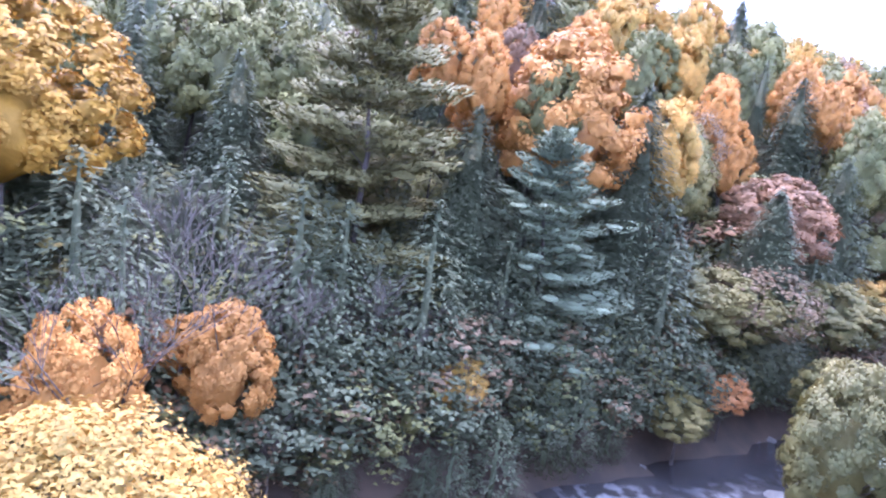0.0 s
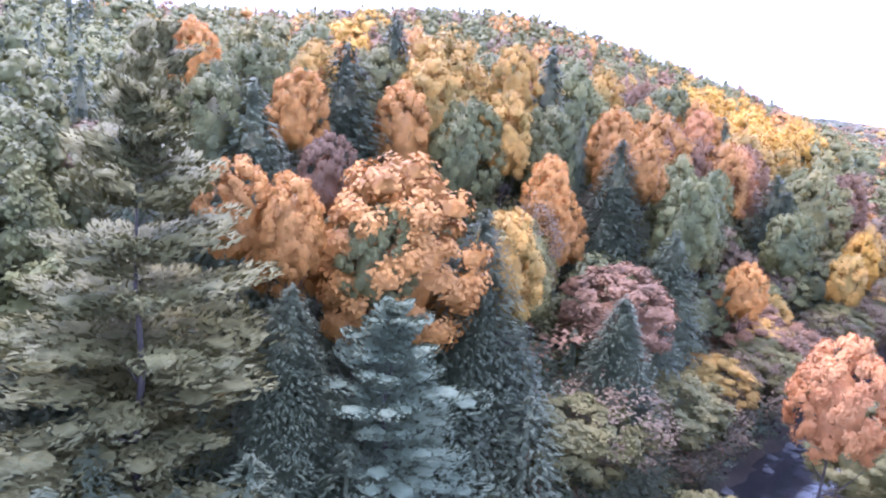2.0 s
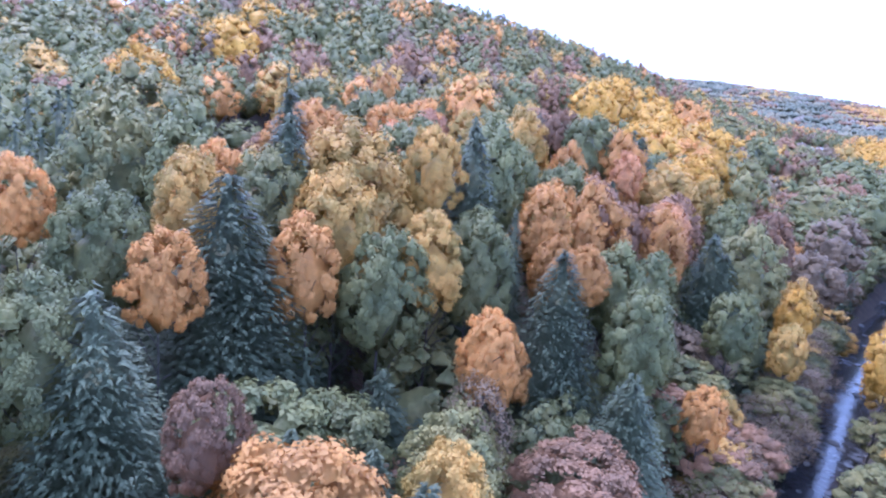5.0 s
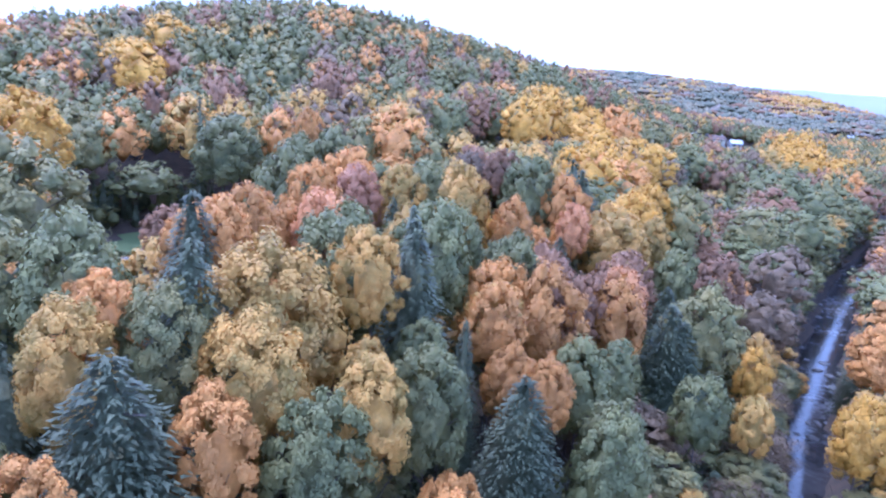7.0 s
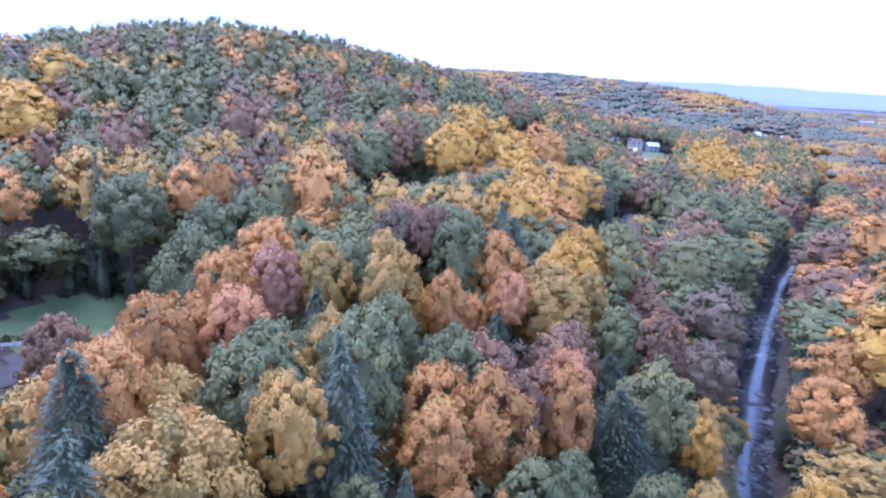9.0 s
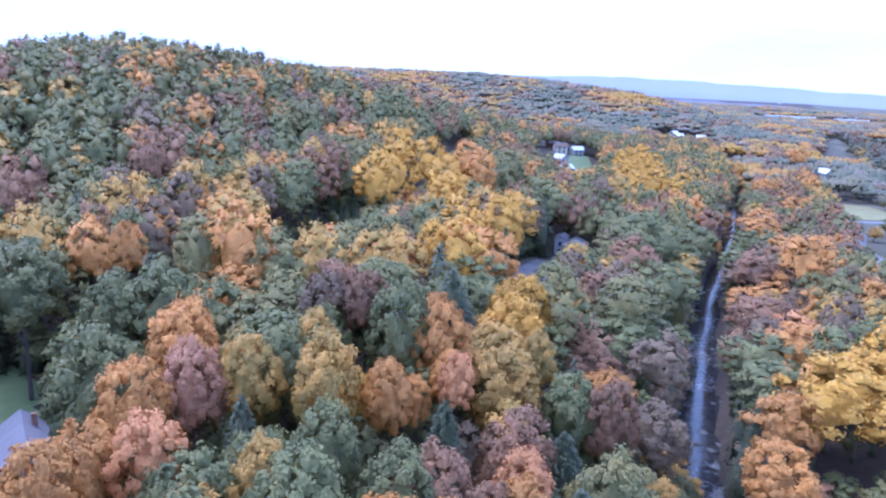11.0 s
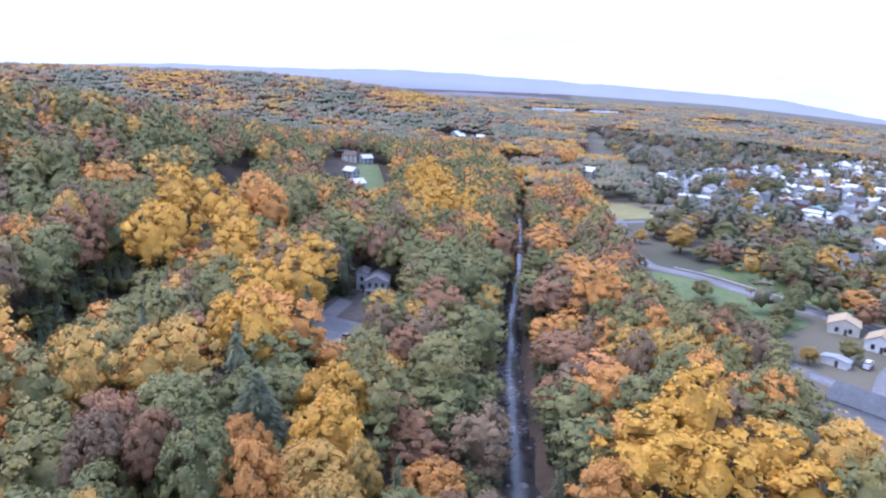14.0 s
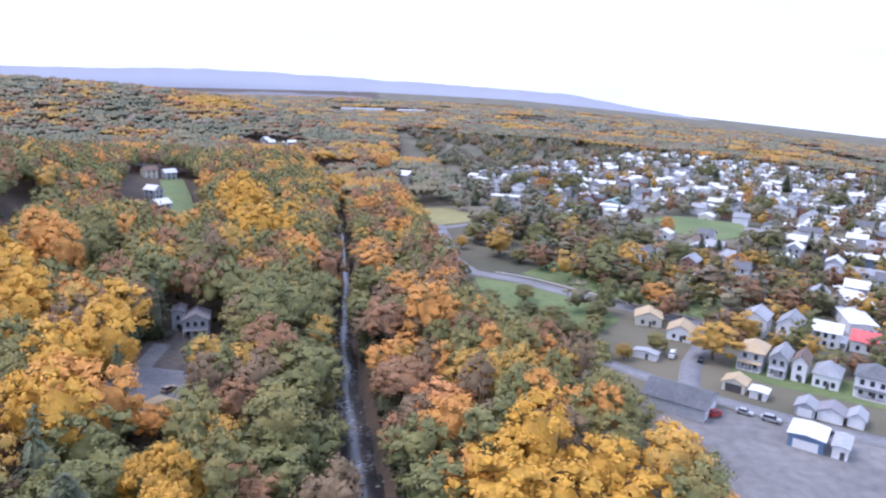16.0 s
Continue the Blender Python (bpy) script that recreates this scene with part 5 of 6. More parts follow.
# The street by the creek
stand(building("house", 7.6, 10, 6.2, 2.4, "grey", "tan", "grey two-storey house with a tan hip roof", hip=True, windows=2, porch=True), 123, 196, U)
stand(building("house", 5.2, 10, 6.0, 2.4, "grey", "grey", "narrow grey two-storey house with a porch", windows=2, porch=True), 129, 190.5, U)
stand(building("house", 4.0, 9, 6.4, 2.2, "white", "brown", "narrow white house with a brown roof", windows=1), 133, 186, U)
stand(building("house", 7.2, 9, 4.4, 2.8, "white", "grey", "white cottage with a grey hip roof", hip=True, windows=3, chimney=True), 138.5, 181, U)
stand(building("house", 9.0, 9.5, 6.4, 2.8, "white", "slate", "white two-storey house with a dark slate hip roof and porch", hip=True, windows=3, porch=True), 148, 174, U)
stand(building("house", 8.6, 11, 6.4, 2.6, "white", "grey", "white double house with grey roof and porches", windows=3, porch=True), 141, 226, U)
stand(building("house", 7.6, 11, 6.4, 3.2, "white", "grey", "white gabled two-storey house with a grey roof", windows=2, porch=True), 150, 219, U)
stand(building("house", 9.0, 9, 5.8, 2.4, "white", "pale", "white double house under a pale metal roof", windows=3, porch=True), 160, 213, U + 90)
stand(building("house", 8.5, 8, 4.2, 2.6, "white", "red", "small house with a bright red metal roof", windows=2), 170, 207, U + 90)
stand(building("house", 9.5, 8.5, 3.4, 2.2, "cream", "tan", "low cottage with a faded tan roof", windows=2), 104, 236, U + 20)
stand(building("house", 8.5, 9, 3.4, 2.4, "white", "tan", "low white cottage with a brown-tan roof", windows=2), 110, 221, U + 10)
stand(building("shed", 7.5, 3.0, 2.3, 0.6, "white", "grey", "long low white shed beside the street", "shed", windows=0), 90, 203, U)
for gx, gy, w, wall, roof, text in ((108, 179, 6.4, "cream", "tan", "tan-roofed garage with a dark door"), (120, 163, 5.0, "grey", "grey", "small grey gabled garage"),
                                    (125, 159.5, 6.2, "white", "lilac", "white garage with a pinkish-grey roof"), (130, 156, 4.0, "white", "grey", "small white gabled shed")):
    stand(building("garage", w, 6.0, 2.7, 1.5, wall, roof, text, "garage", windows=0, big_door=True, group="garages on the back street"), gx, gy, U)
stand(building("shed", 4.6, 4.2, 2.4, 0.25, "white", "pale", "low white flat-roofed shed", "shed", windows=0), 112, 173, U)
stand(building("workshop", 13, 17, 3.8, 2.6, "grey", "slate", "long dark-roofed workshop beside the gravel yard", "workshop", windows=0, big_door=True), 86, 169, U + 90)
stand(building("storage_building", 8, 8.6, 3.6, 0.5, "blue", "pale", "blue metal storage building with a white roof on the gravel", "storage building", windows=0, big_door=True), 110, 147, U)
stand(building("storage_annex", 3.4, 8.0, 3.2, 0.3, "white", "grey", "grey-roofed white annex beside the storage building", "storage building", windows=0), 115.6, 142, U)
# Halls and shops farther into the town
for x, y, w, d, h, rise, turn, wall, roof, text in (
    (24, 604, 16, 26, 6, 3.0, 62, "cream", "pale", "large hall with a white metal roof"),
    (62, 532, 11, 16, 5.5, 2.0, 70, "cream", "pale", "pale two-storey block at the edge of the meadow"),
    (104, 508, 10, 26, 3.6, 0.4, 70, "grey", "pale", "long low building with a pale flat roof by the parking lot"),
    (184, 232, 9, 26, 4.2, 0.3, U + 20, "white", "pale", "long white flat-roofed shop building"),
    (199, 252, 9, 30, 4.5, 0.3, U + 20, "white", "pale", "long pale commercial building"),
    (214, 228, 10, 16, 6, 0.3, U, "brick", "pale", "brick shop with a white flat roof"),
    (232, 288, 14, 34, 5, 0.4, U + 90, "white", "grey", "wide white workshop hall"),
    (248, 322, 12, 24, 5, 0.4, U + 90, "blue", "pale", "blue-sided store with a pale roof"),
    (262, 352, 14, 22, 5, 0.4, U, "white", "pale", "white square commercial block"),
    (290, 330, 16, 30, 5, 0.4, U, "cream", "pale", "pale warehouse in the town"),
    (182, 487, 14, 26, 5, 2.2, U, "grey", "teal", "long building with a teal roof"),
    (300, 424, 16, 30, 5, 0.4, U, "white", "pale", "white flat-roofed hall in the town"),
    (-20, 1840, 30, 110, 9, 0.5, 92, "white", "pale", "very long white warehouse far down the valley"),
    (105, 1800, 26, 70, 9, 0.5, 92, "white", "pale", "white warehouse far down the valley"),
):
    stand(building("hall", w, d, h, rise, wall, roof, text, "building", windows=0 if y > 1000 else 3), x, y, turn)

# Plain town houses, a few patterns repeated along the streets
PATTERNS = [
    building("house", 7.5, 10, 6.0, 2.6, "white", "grey", "white two-storey town house with a grey roof", windows=2, group="town houses"),
    building("house", 8.0, 9, 5.8, 2.8, "white", "slate", "white town house with a dark roof", windows=2, group="town houses"),
    building("house", 7.0, 10, 6.0, 2.4, "cream", "brown", "cream town house with a brown roof", windows=2, group="town houses"),
    building("house", 9.0, 8, 3.6, 2.0, "white", "pale", "low white house with a pale roof", windows=2, group="town houses"),
    building("house", 7.5, 9, 6.0, 2.4, "grey", "pale", "grey house with a pale metal roof", windows=2, group="town houses"),
    building("house", 7.5, 10, 6.2, 2.4, "brick", "grey", "red-brick town house with a grey roof", windows=2, group="town houses"),
]
for k, p in enumerate(PATTERNS):
    stand(p, 126 + 11 * k, 322 + 3 * k, U + (90 if k % 2 else 0))

ux, uy = math.cos(radians(U)), math.sin(radians(U))
vx, vy = -uy, ux
rng_town = random.Random(31)
built = [(ob.matrix_basis.translation.x, ob.matrix_basis.translation.y) for ob in scene.objects if ob.parent is None and ob.get("category") in ("house", "building", "garage", "shed", "workshop", "storage building")]


def town_free(x, y):
    """Whether the plan has room for a house here."""
    az, r = math.degrees(math.atan2(x, y)), math.hypot(x, y)
    if az < 5 or az > 62 or r > 1180 or x < 92:
        return False
    if y < 250 and x < 172 or ((x - 208) / 40) ** 2 + ((y - 407) / 40) ** 2 < 1 or x < 130 and y < 480 or x < 180 and 300 < y < 430 and x < 150:
        return False
    return True


PLAIN = []
for k, (w, d, h, rise, wall, roof, text) in enumerate((
    (7.5, 10, 5.6, 2.4, "white", "grey", "white house with a grey roof in the town"), (8, 12, 5.8, 2.4, "white", "slate", "white house with a dark roof in the town"),
    (9, 9, 3.4, 1.8, "cream", "pale", "low cream house with a pale roof in the town"), (8, 11, 5.6, 2.2, "grey", "pale", "grey house with a pale roof in the town"),
    (10, 16, 5, 0.5, "white", "pale", "white flat-roofed block in the town"), (8, 10, 5.6, 2.2, "brick", "slate", "brick house with a dark roof in the town"))):
    PLAIN.append(stand(building("house", w, d, h, rise, wall, roof, text, windows=0, group="houses of the far town"), 300 + 14 * k, 470 + 9 * k, U))

far_homes = []
count = 0
for row in range(0, 46):
    for col in range(-26, 46):
        u, v = col * 11.5 + rng_town.uniform(-1.5, 1.5), 30 + row * 22 + rng_town.uniform(-2, 2)
        x, y = 110 + ux * u + vx * v, 190 + uy * u + vy * v
        r = math.hypot(x, y)
        if not town_free(x, y) or rng_town.random() < (0.34 if r < 430 else 0.15 if r < 700 else 0.25) or any(math.hypot(x - a, y - b) < 12.5 for a, b in built):
            continue
        if col % 9 == 0:
            continue
        built.append((x, y))
        if r < 430 and count < 140:
            count += 1
            stand_at = pose(x, y, ground(x, y) + 0.05, 0, 0, U + rng_town.choice((0, 90, 180, 270)))
            copy_thing(rng_town.choice(PATTERNS), stand_at)
        elif count < 275:
            count += 1
            copy_thing(rng_town.choice(PLAIN), pose(x, y, ground(x, y) + 0.05, 0, 0, U + rng_town.choice((0, 90))))
        else:
            far_homes.append((x, y, U + rng_town.choice((0, 90)), rng_town.uniform(6.5, 9), rng_town.uniform(8, 13), rng_town.uniform(3.2, 6.2), rng_town.uniform(1.6, 2.8), rng_town.random()))
for x, y in ((-133, 436), (-118, 398), (-150, 532), (-163, 528), (-205, 600), (-222, 604), (-238, 612), (-212, 622), (-228, 634), (-196, 628), (-180, 560), (-112, 800), (-98, 796), (-120, 815), (-90, 812), (-20, 720), (20, 690), (-8, 655), (30, 640)):
    copy_thing(PATTERNS[rng_town.choice((2, 4, 4, 5, 1))], pose(x, y, ground(x, y) + 0.05, 0, 0, rng_town.uniform(0, 180)))


def far_homes_mesh(rows):
    """Houses too far off to be told apart singly: walls and pitched roofs."""
    bm = bmesh.new()
    names = ["white", "cream", "grey"]
    for x, y, turn, w, d, h, rise, c in rows:
        start = len(bm.verts)
        wall_from = len(bm.faces)
        box(bm, -w / 2, w / 2, -d / 2, d / 2, -0.6, h)
        roof_from = len(bm.faces)
        W, D = w / 2 + 0.4, d / 2 + 0.4
        a = [bm.verts.new(p) for p in ((-W, -D, h - 0.1), (W, -D, h - 0.1), (W, D, h - 0.1), (-W, D, h - 0.1), (0, -D, h + rise), (0, D, h + rise))]
        for f in ((0, 4, 5, 3), (1, 2, 5, 4), (0, 1, 4), (2, 3, 5), (3, 2, 1, 0)):
            bm.faces.new([a[k] for k in f])
        bm.verts.ensure_lookup_table()
        bm.faces.ensure_lookup_table()
        m = pose(x, y, ground(x, y), 0, 0, turn)
        for v in bm.verts[start:]:
            v.co = m @ v.co
        for f in bm.faces[wall_from:roof_from]:
            f.material_index = 0 if c < 0.7 else 1 if c < 0.85 else 2
        for f in bm.faces[roof_from:]:
            f.material_index = 3 + int(c * 97) % 4
    ob = part("distant_houses", bm, None)
    for k in names:
        ob.data.materials.append(WALLS[k])
    for k in ("grey", "slate", "pale", "pale"):
        ob.data.materials.append(ROOFS[k])
    return tagged(ob, "white and grey houses of the far town", "houses", kind="stuff")


far_homes_mesh(far_homes)

# Streets, yards and fields
ribbon("road", [(36, 452), (41, 410), (42, 366), (40, 335), (47, 306), (66, 294), (97, 259), (127, 230)], 8.0, asphalt, "pale grey asphalt road curving past the meadow", "road")
ribbon("road", [(66, 212), (85, 187), (96, 174), (113, 159.5), (131, 146), (175, 108), (230, 60)], 6.0, asphalt, "narrow asphalt back street", "road", lift=0.12)
ribbon("road", [(93, 178), (102, 196), (127, 230), (162, 280), (195, 330), (245, 400), (330, 520)], 6.5, asphalt, "asphalt side street into the town", "road", lift=0.16)
ribbon("road", [(38, 402), (70, 418), (100, 420), (130, 440), (180, 470)], 6.5, asphalt, "asphalt road beside the parking lot", "road", lift=0.10)
ribbon("road", [(150, 250), (185, 214), (240, 160)], 7.0, asphalt, "asphalt main street with shops", "road", lift=0.14)
ribbon("road", [(170, 300), (230, 262), (300, 205)], 9.0, asphalt, "wide asphalt street through the town", "road", lift=0.12)
ribbon("trail", [(31, 300), (35, 262), (38, 233), (40, 202), (46, 182)], 4.2, gravel, "grey-brown dirt track along the trees", "track")
patch("yard", [(76, 163), (93, 170), (118, 152), (150, 126), (176, 104), (150, 70), (104, 84), (80, 118)], gravel, "grey gravel yard by the workshop", "yard")
patch("parking_lot", [(78, 474), (100, 462), (150, 480), (128, 510), (92, 500)], asphalt, "grey parking lot", "parking lot", lift=0.12)
patch("meadow", [(22, 440), (21, 400), (30, 362), (36, 340), (39, 366), (37, 410), (62, 424), (70, 446), (54, 470), (34, 470)], dry_grass, "dry yellow-brown meadow", "meadow", lift=0.1)
patch("lawn", [(47, 298), (66, 287), (92, 256), (95, 240), (78, 222), (60, 226), (47, 250)], grass, "green lawn inside the bend of the road", "lawn", lift=0.06)
patch("lawn", [(70, 304), (100, 268), (128, 240), (150, 262), (130, 300), (95, 330)], grass, "green lawns behind the road", "lawn", lift=0.06)
patch("lawn", [(112, 190), (122, 180), (152, 158), (160, 168), (140, 190), (122, 204)], grass, "green back gardens of the houses", "lawn", lift=0.06)
patch("ball_field", [(176, 436), (210, 450), (244, 424), (238, 392), (205, 376), (182, 398)], grass, "green baseball outfield", "field", lift=0.06)
patch("infield", [(210 + 17 * math.cos(k * 0.4), 403 + 13 * math.sin(k * 0.4)) for k in range(16)], infield, "sandy orange baseball infield", "field", lift=0.12)
ribbon("field", FIELD, 30, grass, "green field among far houses", "field", lift=0.25)

# Kerb wall along the road's far side
ribbon("road_barrier", [(58, 305), (73, 295), (103, 260), (124, 239)], 0.35, concrete, "low white concrete barrier beside the road", "barrier", lift=0.75)

# Trees among the houses
def town_tree(kind, x, y, tall, wide):
    return plant(kind, x, y, tall, wide, where="among the houses")


for kind, x, y, tall, wide in (
    ("green", 107, 298, 17, 17), ("hemlock", 93, 363, 19, 15), ("hemlock", 88, 374, 17, 13), ("mauve", 99, 300, 10, 13), ("mauve", 84, 312, 11, 11), ("olive", 73, 403, 12, 16), ("olive", 57, 368, 12, 15),
    ("green", 100, 353, 10, 12), ("olive", 133, 415, 13, 16), ("mauve", 145, 434, 14, 15), ("green", 75, 382, 12, 15), ("olive", 73, 322, 8, 10), ("green", 112, 381, 14, 17), ("orange", 115, 255, 11, 14),
    ("gold", 112, 201, 14, 15), ("green", 153, 320, 13, 16), ("hemlock", 174, 320, 14, 13), ("hemlock", 168, 326, 14, 12), ("orange", 174, 300, 12, 12), ("green", 215, 344, 14, 14), ("olive", 208, 350, 13, 12),
    ("mauve", 183, 290, 9, 9), ("green", 176, 244, 11, 10), ("hemlock", 183, 251, 11, 10), ("orange", 151, 331, 10, 10), ("orange", 176, 386, 13, 8), ("mauve", 166, 416, 13, 12), ("hemlock", 160, 424, 14, 8),
    ("green", 244, 450, 14, 12), ("orange", 278, 478, 20, 9), ("green", 284, 468, 18, 16), ("gold", 300, 482, 15, 10), ("orange", 135, 526, 18, 15), ("olive", 158, 544, 20, 24), ("green", 120, 560, 16, 20),
    ("green", 356, 697, 20, 24), ("hemlock", 341, 649, 18, 18), ("green", 391, 535, 16, 18), ("hemlock", 425, 575, 16, 18), ("hemlock", 410, 639, 18, 16), ("green", 84, 236, 10, 9), ("olive", 95, 207, 8, 8),
    ("olive", 135, 257, 10, 9), ("olive", 62, 262, 8, 9), ("green", 58, 240, 8, 10), ("olive", 66, 232, 9, 12), ("green", 90, 246, 12, 9), ("green", 98, 262, 11, 8), ("yellow", 165, 234, 8, 6), ("gold", 48, 352, 8, 7),
    ("olive", 40, 296, 9, 9), ("olive", 47, 239, 8, 10), ("green", 53, 230, 8, 11), ("olive", 60, 222, 9, 11), ("green", 68, 221, 8, 10), ("green", 75, 216, 9, 9), ("olive", 46, 212, 9, 10), ("green", 54, 203, 9, 11), ("yellow", 63, 202, 7, 8), ("olive", 80, 228, 7, 8), ("green", 47, 256, 8, 8), ("olive", 74, 203, 7, 8), ("gold", 82, 202, 6, 6), ("green", 40, 233, 9, 10), ("green", 130, 330, 12, 13), ("green", 122, 345, 11, 13), ("olive", 118, 365, 12, 14), ("mauve", 128, 380, 12, 13), ("green", 66, 340, 9, 10), ("olive", 84, 345, 10, 13),
):
    town_tree(kind, x, y, tall * 0.95, wide * 0.95)
for k in range(22):
    x, y = rng_town.uniform(62, 150), rng_town.uniform(300, 400)
    if near_line(x, y, [(41, 410), (40, 335), (47, 306), (66, 294), (97, 259), (127, 230)], 13) or y < 330 - (x - 62) * 0.5 or any(math.hypot(x - p, y - q) < 9 for p, q in built):
        continue
    town_tree(rng_town.choice(("olive", "green", "green", "olive", "mauve", "hemlock", "gold")), x, y, rng_town.uniform(10, 17), rng_town.uniform(10, 15))
town_wood = []
for _ in range(1700):
    a, r = rng_town.uniform(3, 60), math.sqrt(rng_town.uniform(260 ** 2, 1150 ** 2))
    x, y = math.sin(radians(a)) * r, math.cos(radians(a)) * r
    if x < 60 or y < 240 and x < 200 or ((x - 208) / 42) ** 2 + ((y - 407) / 42) ** 2 < 1 or any(math.hypot(x - p, y - q) < 8.5 for p, q in built):
        continue
    if near_line(x, y, [(41, 410), (40, 335), (66, 294), (127, 230)], 12):
        continue
    # far_ and grey leaves lighten the town's trees with haze in their colour
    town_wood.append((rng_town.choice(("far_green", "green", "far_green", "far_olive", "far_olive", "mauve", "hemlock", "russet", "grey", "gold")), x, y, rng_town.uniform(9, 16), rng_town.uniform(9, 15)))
for _ in range(480):
    x, y = rng_town.uniform(100, 270), rng_town.uniform(130, 330)
    if x < 172 and y < 250 and y < 330 - x or any(math.hypot(x - p, y - q) < 9 for p, q in built) or near_line(x, y, [(66, 212), (96, 174), (131, 146), (175, 108)], 22) or near_line(x, y, [(150, 250), (185, 214), (240, 160)], 7):
        continue
    town_wood.append((rng_town.choice(("green", "green", "olive", "mauve", "gold", "russet")), x, y, rng_town.uniform(6, 12), rng_town.uniform(6, 10)))
TOWNLUMP = {"broad": [broadleaf(190 + k, 10, 0.22, 8, 0.85, base=0.03, split=0) for k in range(4)], "hemlock": [hemlock(195, 12, 8, 1, 1.0)]}
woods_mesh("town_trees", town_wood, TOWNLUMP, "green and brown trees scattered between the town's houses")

# The clearing below the hill: lawn, metal-roofed house, garden rails
def lay(name, cx, cy, rx, ry, mat, label, category, lift=0.12, step=2.5):
    """An uneven piece of ground cover that follows the land."""
    points, faces, index = [], [], {}
    nx, ny = int(2 * rx / step), int(2 * ry / step)
    for j in range(ny + 1):
        for i in range(nx + 1):
            x, y = cx - rx + 2 * rx * i / nx, cy - ry + 2 * ry * j / ny
            edge = ((x - cx) / rx) ** 2 + ((y - cy) / ry) ** 2 + 0.25 * noise.noise(Vector((x * 0.12, y * 0.12, 0)))
            if edge < 1.0:
                index[i, j] = len(points)
                points.append((x, y, ground(x, y) + lift))
    for (i, j), a in index.items():
        ring = [index.get(k) for k in ((i, j), (i + 1, j), (i + 1, j + 1), (i, j + 1))]
        if None not in ring:
            faces.append(ring)
    return tagged(sheet(name, points, faces, mat), label, category, kind="structure")


lay("lawn", -102, 34, 12, 15, grass, "shaded green lawn in the forest clearing", "lawn")
lay("drive", -91, 19, 6, 11, lane_dirt, "grey-brown gravel drive in the clearing", "drive", lift=0.2)
stand(building("farmhouse", 9.5, 13, 3.6, 3.4, "cream", "lilac", "house with a ribbed grey metal roof in the clearing", windows=2, over=0.6, chimney=True), -80, 31, 62)
lay("yard", -57, 192, 14, 34, lane_dirt, "brown leaf-strewn yard among the trees", "yard")
lay("driveway", -58, 176, 11, 14, asphalt, "dark asphalt driveway at the wooded house", "driveway", lift=0.24)
lay("driveway", -64, 186, 5, 26, gravel, "grey-brown gravel driveway to the wooded house", "driveway", lift=0.2)
stand(building("house", 8, 9, 5.8, 2.0, "grey", "lilac", "grey two-storey house with a grey roof deep in the trees", windows=3, porch=True), -57, 221, 8)
stand(building("house_wing", 4, 7, 6.6, 0.8, "grey", "lilac", "narrow grey wing of the wooded house", "house", windows=1), -63.2, 224, 8)
stand(building("garage", 12, 9, 3.0, 2.4, "white", "tan", "low tan-roofed garage with white trim beside the driveway", "garage", windows=0, big_door=True), -50, 154, 12)
ribbon("forest_lane", LANE, 4.0, lane_dirt, "shaded dirt lane at the foot of the hill", "lane", lift=0.15)


def hedge(x, y, turn, length):
    rng = random.Random(int(x))
    places = [(pose(x, y, ground(x, y), 0, 0, turn) @ Vector((length * (k / 40 - 0.5), rng.uniform(-0.5, 0.5), rng.uniform(0.3, 1.3)))) for k in range(41)]
    spots = np.array([tuple(p) for p in places])
    r = np.random.default_rng(7)
    many = np.repeat(spots, 6, 0) + r.normal(size=(len(spots) * 6, 3)) * 0.3
    ob = new("hedge", foliage_mesh("hedge", caps(many, unit(r.normal(size=many.shape) + np.array([0, 0, 0.8])), 0.45, r), LEAF["green"]))
    return tagged(ob, "clipped dark green hedge in the clearing", "hedge")


lay("lawn", -50, 203, 6, 12, grass, "small green lawn beside the wooded house", "lawn", lift=0.2)
hedge(-99, 26.5, 62, 13)
for k, (x, y) in enumerate(((-97.0, 24.5), (-98.2, 23.5))):
    rail = new("garden_rail")
    rail.matrix_basis = pose(x, y, ground(x, y), 0, 0, 58)
    bm = bmesh.new()
    box(bm, -5, 5, -0.06, 0.06, 0.95, 1.1)
    part("rail", bm, trim_white, rail)
    for j in range(4):
        bm = bmesh.new()
        box(bm, -4.9 + 3.2 * j, -4.76 + 3.2 * j, -0.07, 0.07, -0.3, 0.98)
        part("post", bm, trim_white, rail)
    tagged(rail, "long white garden rail on short posts", "rail", group="garden rails")

# Vehicles
PAINT = {
    "white": material("white_car_paint", (0.70, 0.70, 0.70), (0.80, 0.80, 0.80), 2, 0.3),
    "black": material("black_car_paint", (0.015, 0.016, 0.02), (0.03, 0.03, 0.035), 2, 0.25),
    "silver": material("silver_car_paint", (0.42, 0.43, 0.45), (0.52, 0.53, 0.55), 2, 0.3, 0.4),
    "red": material("red_car_paint", (0.35, 0.03, 0.03), (0.45, 0.05, 0.04), 2, 0.3),
    "tan": material("tan_car_paint", (0.34, 0.24, 0.18), (0.42, 0.31, 0.24), 2, 0.3),
}
rubber = material("tyre_rubber", (0.015, 0.015, 0.015), (0.03, 0.03, 0.03), 4, 0.9)
steel = material("wheel_steel", (0.3, 0.3, 0.31), (0.45, 0.45, 0.46), 4, 0.4, 0.8)


def wheel(parent, x, y, r=0.33):
    bm = bmesh.new()
    bmesh.ops.create_cone(bm, cap_ends=True, segments=14, radius1=r, radius2=r, depth=0.24)
    ob = part("wheel", bm, rubber, parent)
    ob.matrix_basis = pose(x, y, r, 90, 0, 0)
    bm = bmesh.new()
    bmesh.ops.create_cone(bm, cap_ends=True, segments=10, radius1=r * 0.6, radius2=r * 0.5, depth=0.27)
    part("rim", bm, steel, ob)


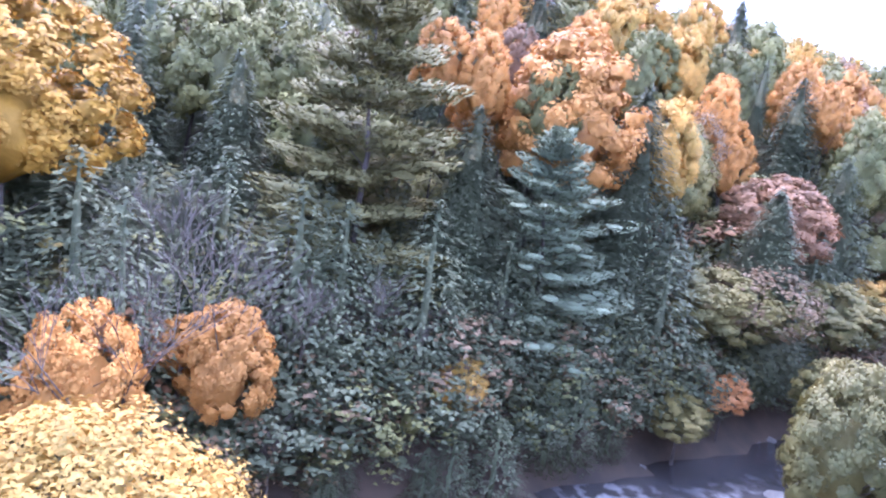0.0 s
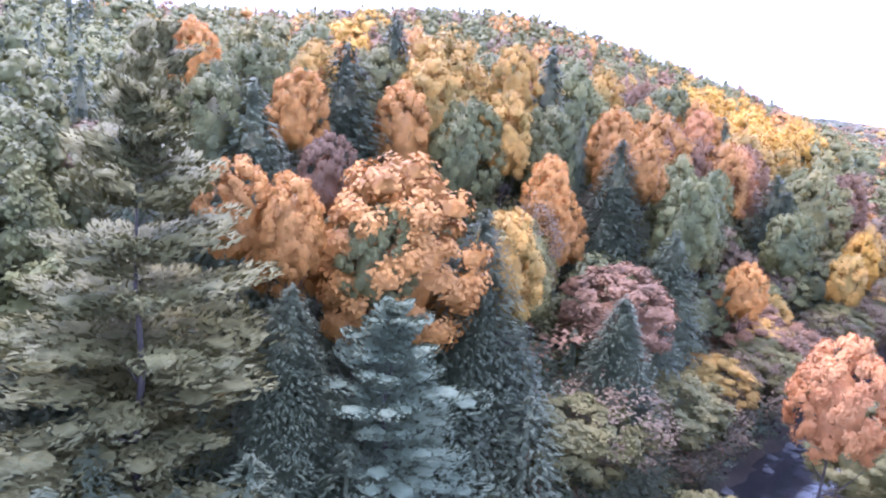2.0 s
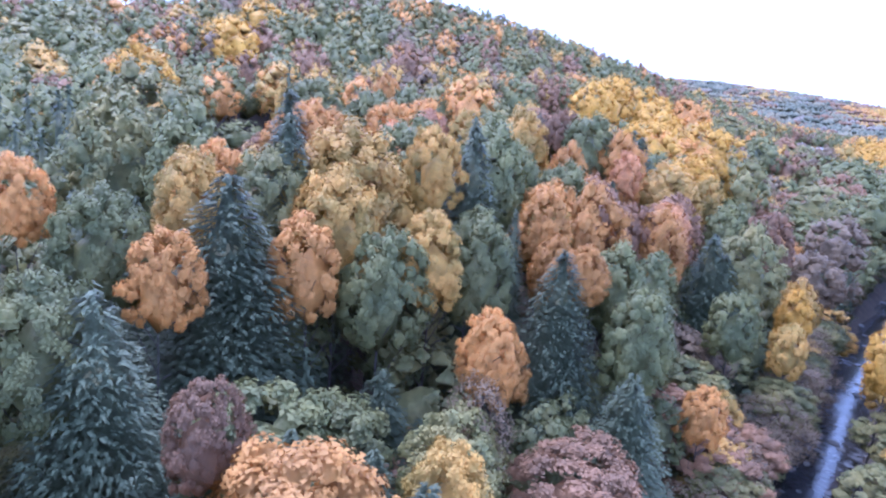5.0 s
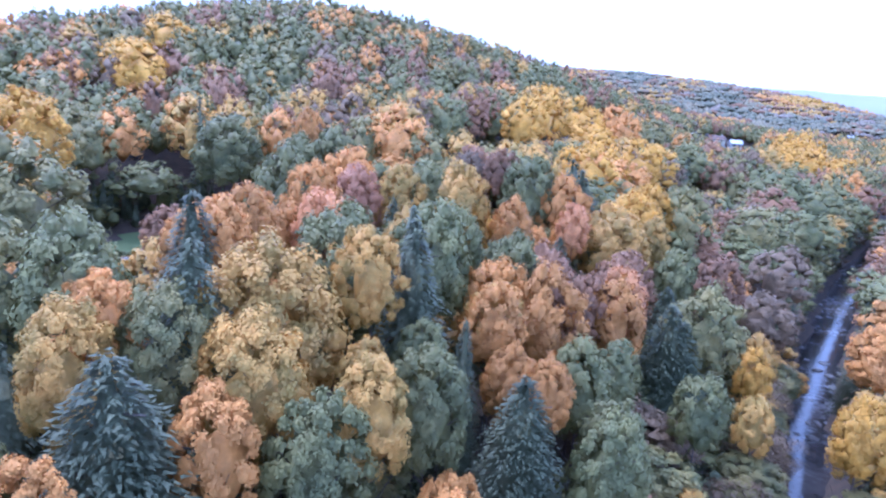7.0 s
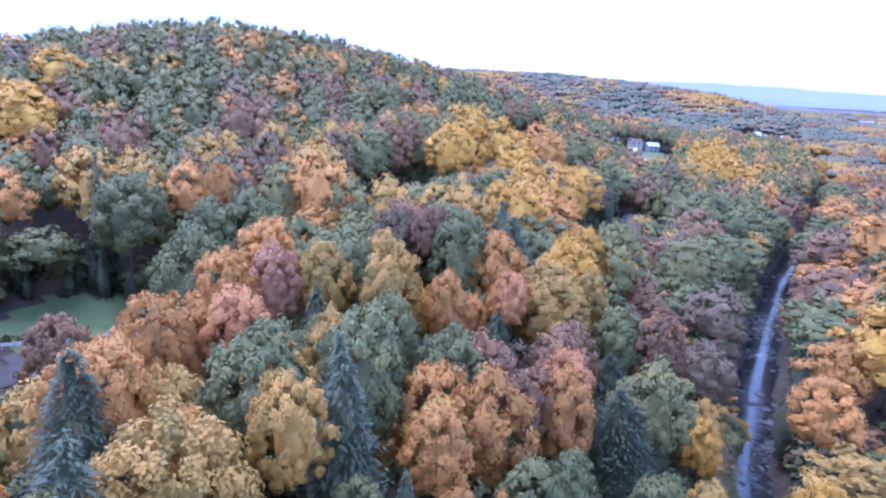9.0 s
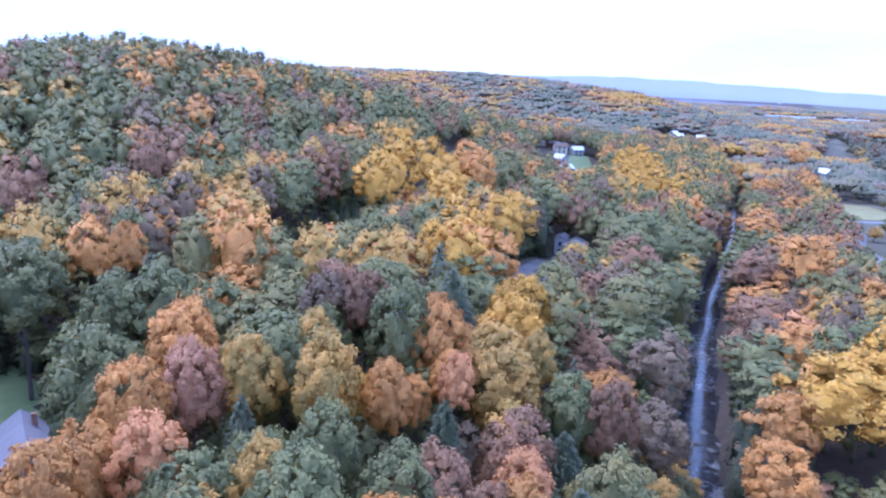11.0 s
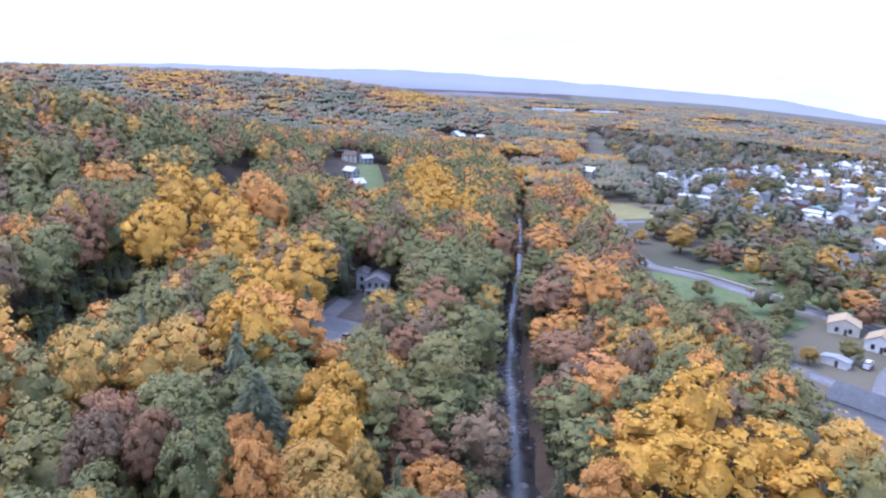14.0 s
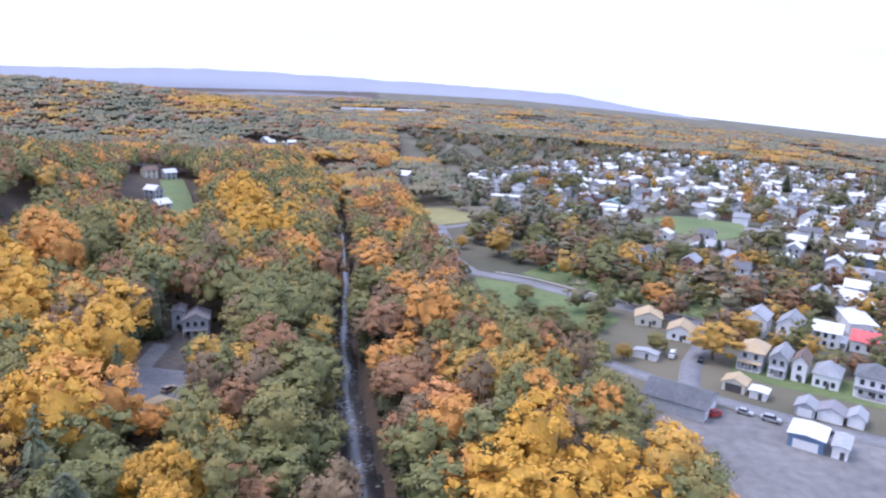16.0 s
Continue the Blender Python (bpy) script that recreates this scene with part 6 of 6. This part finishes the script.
def vehicle(name, paint, label, x, y, turn, long=4.5, high=1.45, box_like=False, lift=0.2):
    """A parked car or van: a bevelled body with a glazed cabin and four wheels."""
    root = new(name)
    root.matrix_basis = pose(x, y, ground(x, y) + lift, 0, 0, turn)
    half = long / 2
    bm = bmesh.new()
    box(bm, -half, half, -0.88, 0.88, 0.28, high * (0.9 if box_like else 0.62))
    bmesh.ops.bevel(bm, geom=bm.edges[:], offset=0.12, segments=2, affect="EDGES")
    body = part("body", bm, PAINT[paint], root)
    bm = bmesh.new()
    z0, z1 = high * (0.86 if box_like else 0.58), high * (1.12 if box_like else 1.0)
    low, top = ((-half + 0.25, half - 1.0), (-half + 0.35, half - 1.5)) if box_like else ((-half + 0.5, half - 1.15), (-half + 1.0, half - 1.9))
    corners = [(low[0], -0.8, z0), (low[1], -0.8, z0), (low[1], 0.8, z0), (low[0], 0.8, z0), (top[0], -0.66, z1), (top[1], -0.66, z1), (top[1], 0.66, z1), (top[0], 0.66, z1)]
    v = [bm.verts.new(c) for c in corners]
    for f in ((0, 1, 5, 4), (1, 2, 6, 5), (2, 3, 7, 6), (3, 0, 4, 7), (3, 2, 1, 0)):
        bm.faces.new([v[k] for k in f])
    bm.faces.new([v[k] for k in (4, 5, 6, 7)])
    part("cabin_glass", bm, glass, root)
    bm = bmesh.new()
    box(bm, top[0] - 0.02, top[1] + 0.02, -0.68, 0.68, z1 - 0.005, z1 + 0.05)
    part("roof", bm, PAINT[paint], root)
    for wx in (-half + 0.85, half - 0.9):
        for wy in (-0.82, 0.82):
            wheel(root, wx, wy)
    for wy in (-0.6, 0.6):
        bm = bmesh.new()
        box(bm, half - 0.04, half + 0.02, wy - 0.18, wy + 0.18, 0.55, 0.7)
        part("headlight", bm, trim_white, body)
    return tagged(root, label, "car")


vehicle("van", "white", "white van parked beside the side street", 99, 203, 55, 5.0, 2.0, True)
vehicle("car", "black", "black car parked under the golden tree", 107, 199, 55)
vehicle("car", "silver", "silver car parked beside the gravel yard", 102, 163, -40)
vehicle("truck", "silver", "grey pickup beside the silver car", 107, 158.5, -40, 5.2, 1.8)
vehicle("tractor", "red", "small red work vehicle by the workshop", 93, 162, 20, 3.6, 1.7, True)
vehicle("car", "tan", "tan car on the dark driveway", -53, 173, 60, lift=0.36)
for k, (x, y, paint) in enumerate(((86, 482, "black"), (90, 484, "red"), (94, 487, "black"), (98, 489, "silver"), (112, 494, "white"), (118, 152, "black"))):
    vehicle("car", paint, paint + " car standing in the parking lot", x, y, 110, lift=0.25)
for x, y, turn in ((150, 246, 50), (190, 322, 55), (214, 356, 55), (168, 262, 50), (226, 190, -40), (204, 204, -40), (240, 250, -35), (262, 232, -35)):
    vehicle("car", rng_town.choice(("white", "black", "silver", "red")), "car parked along a town street", x, y, turn)
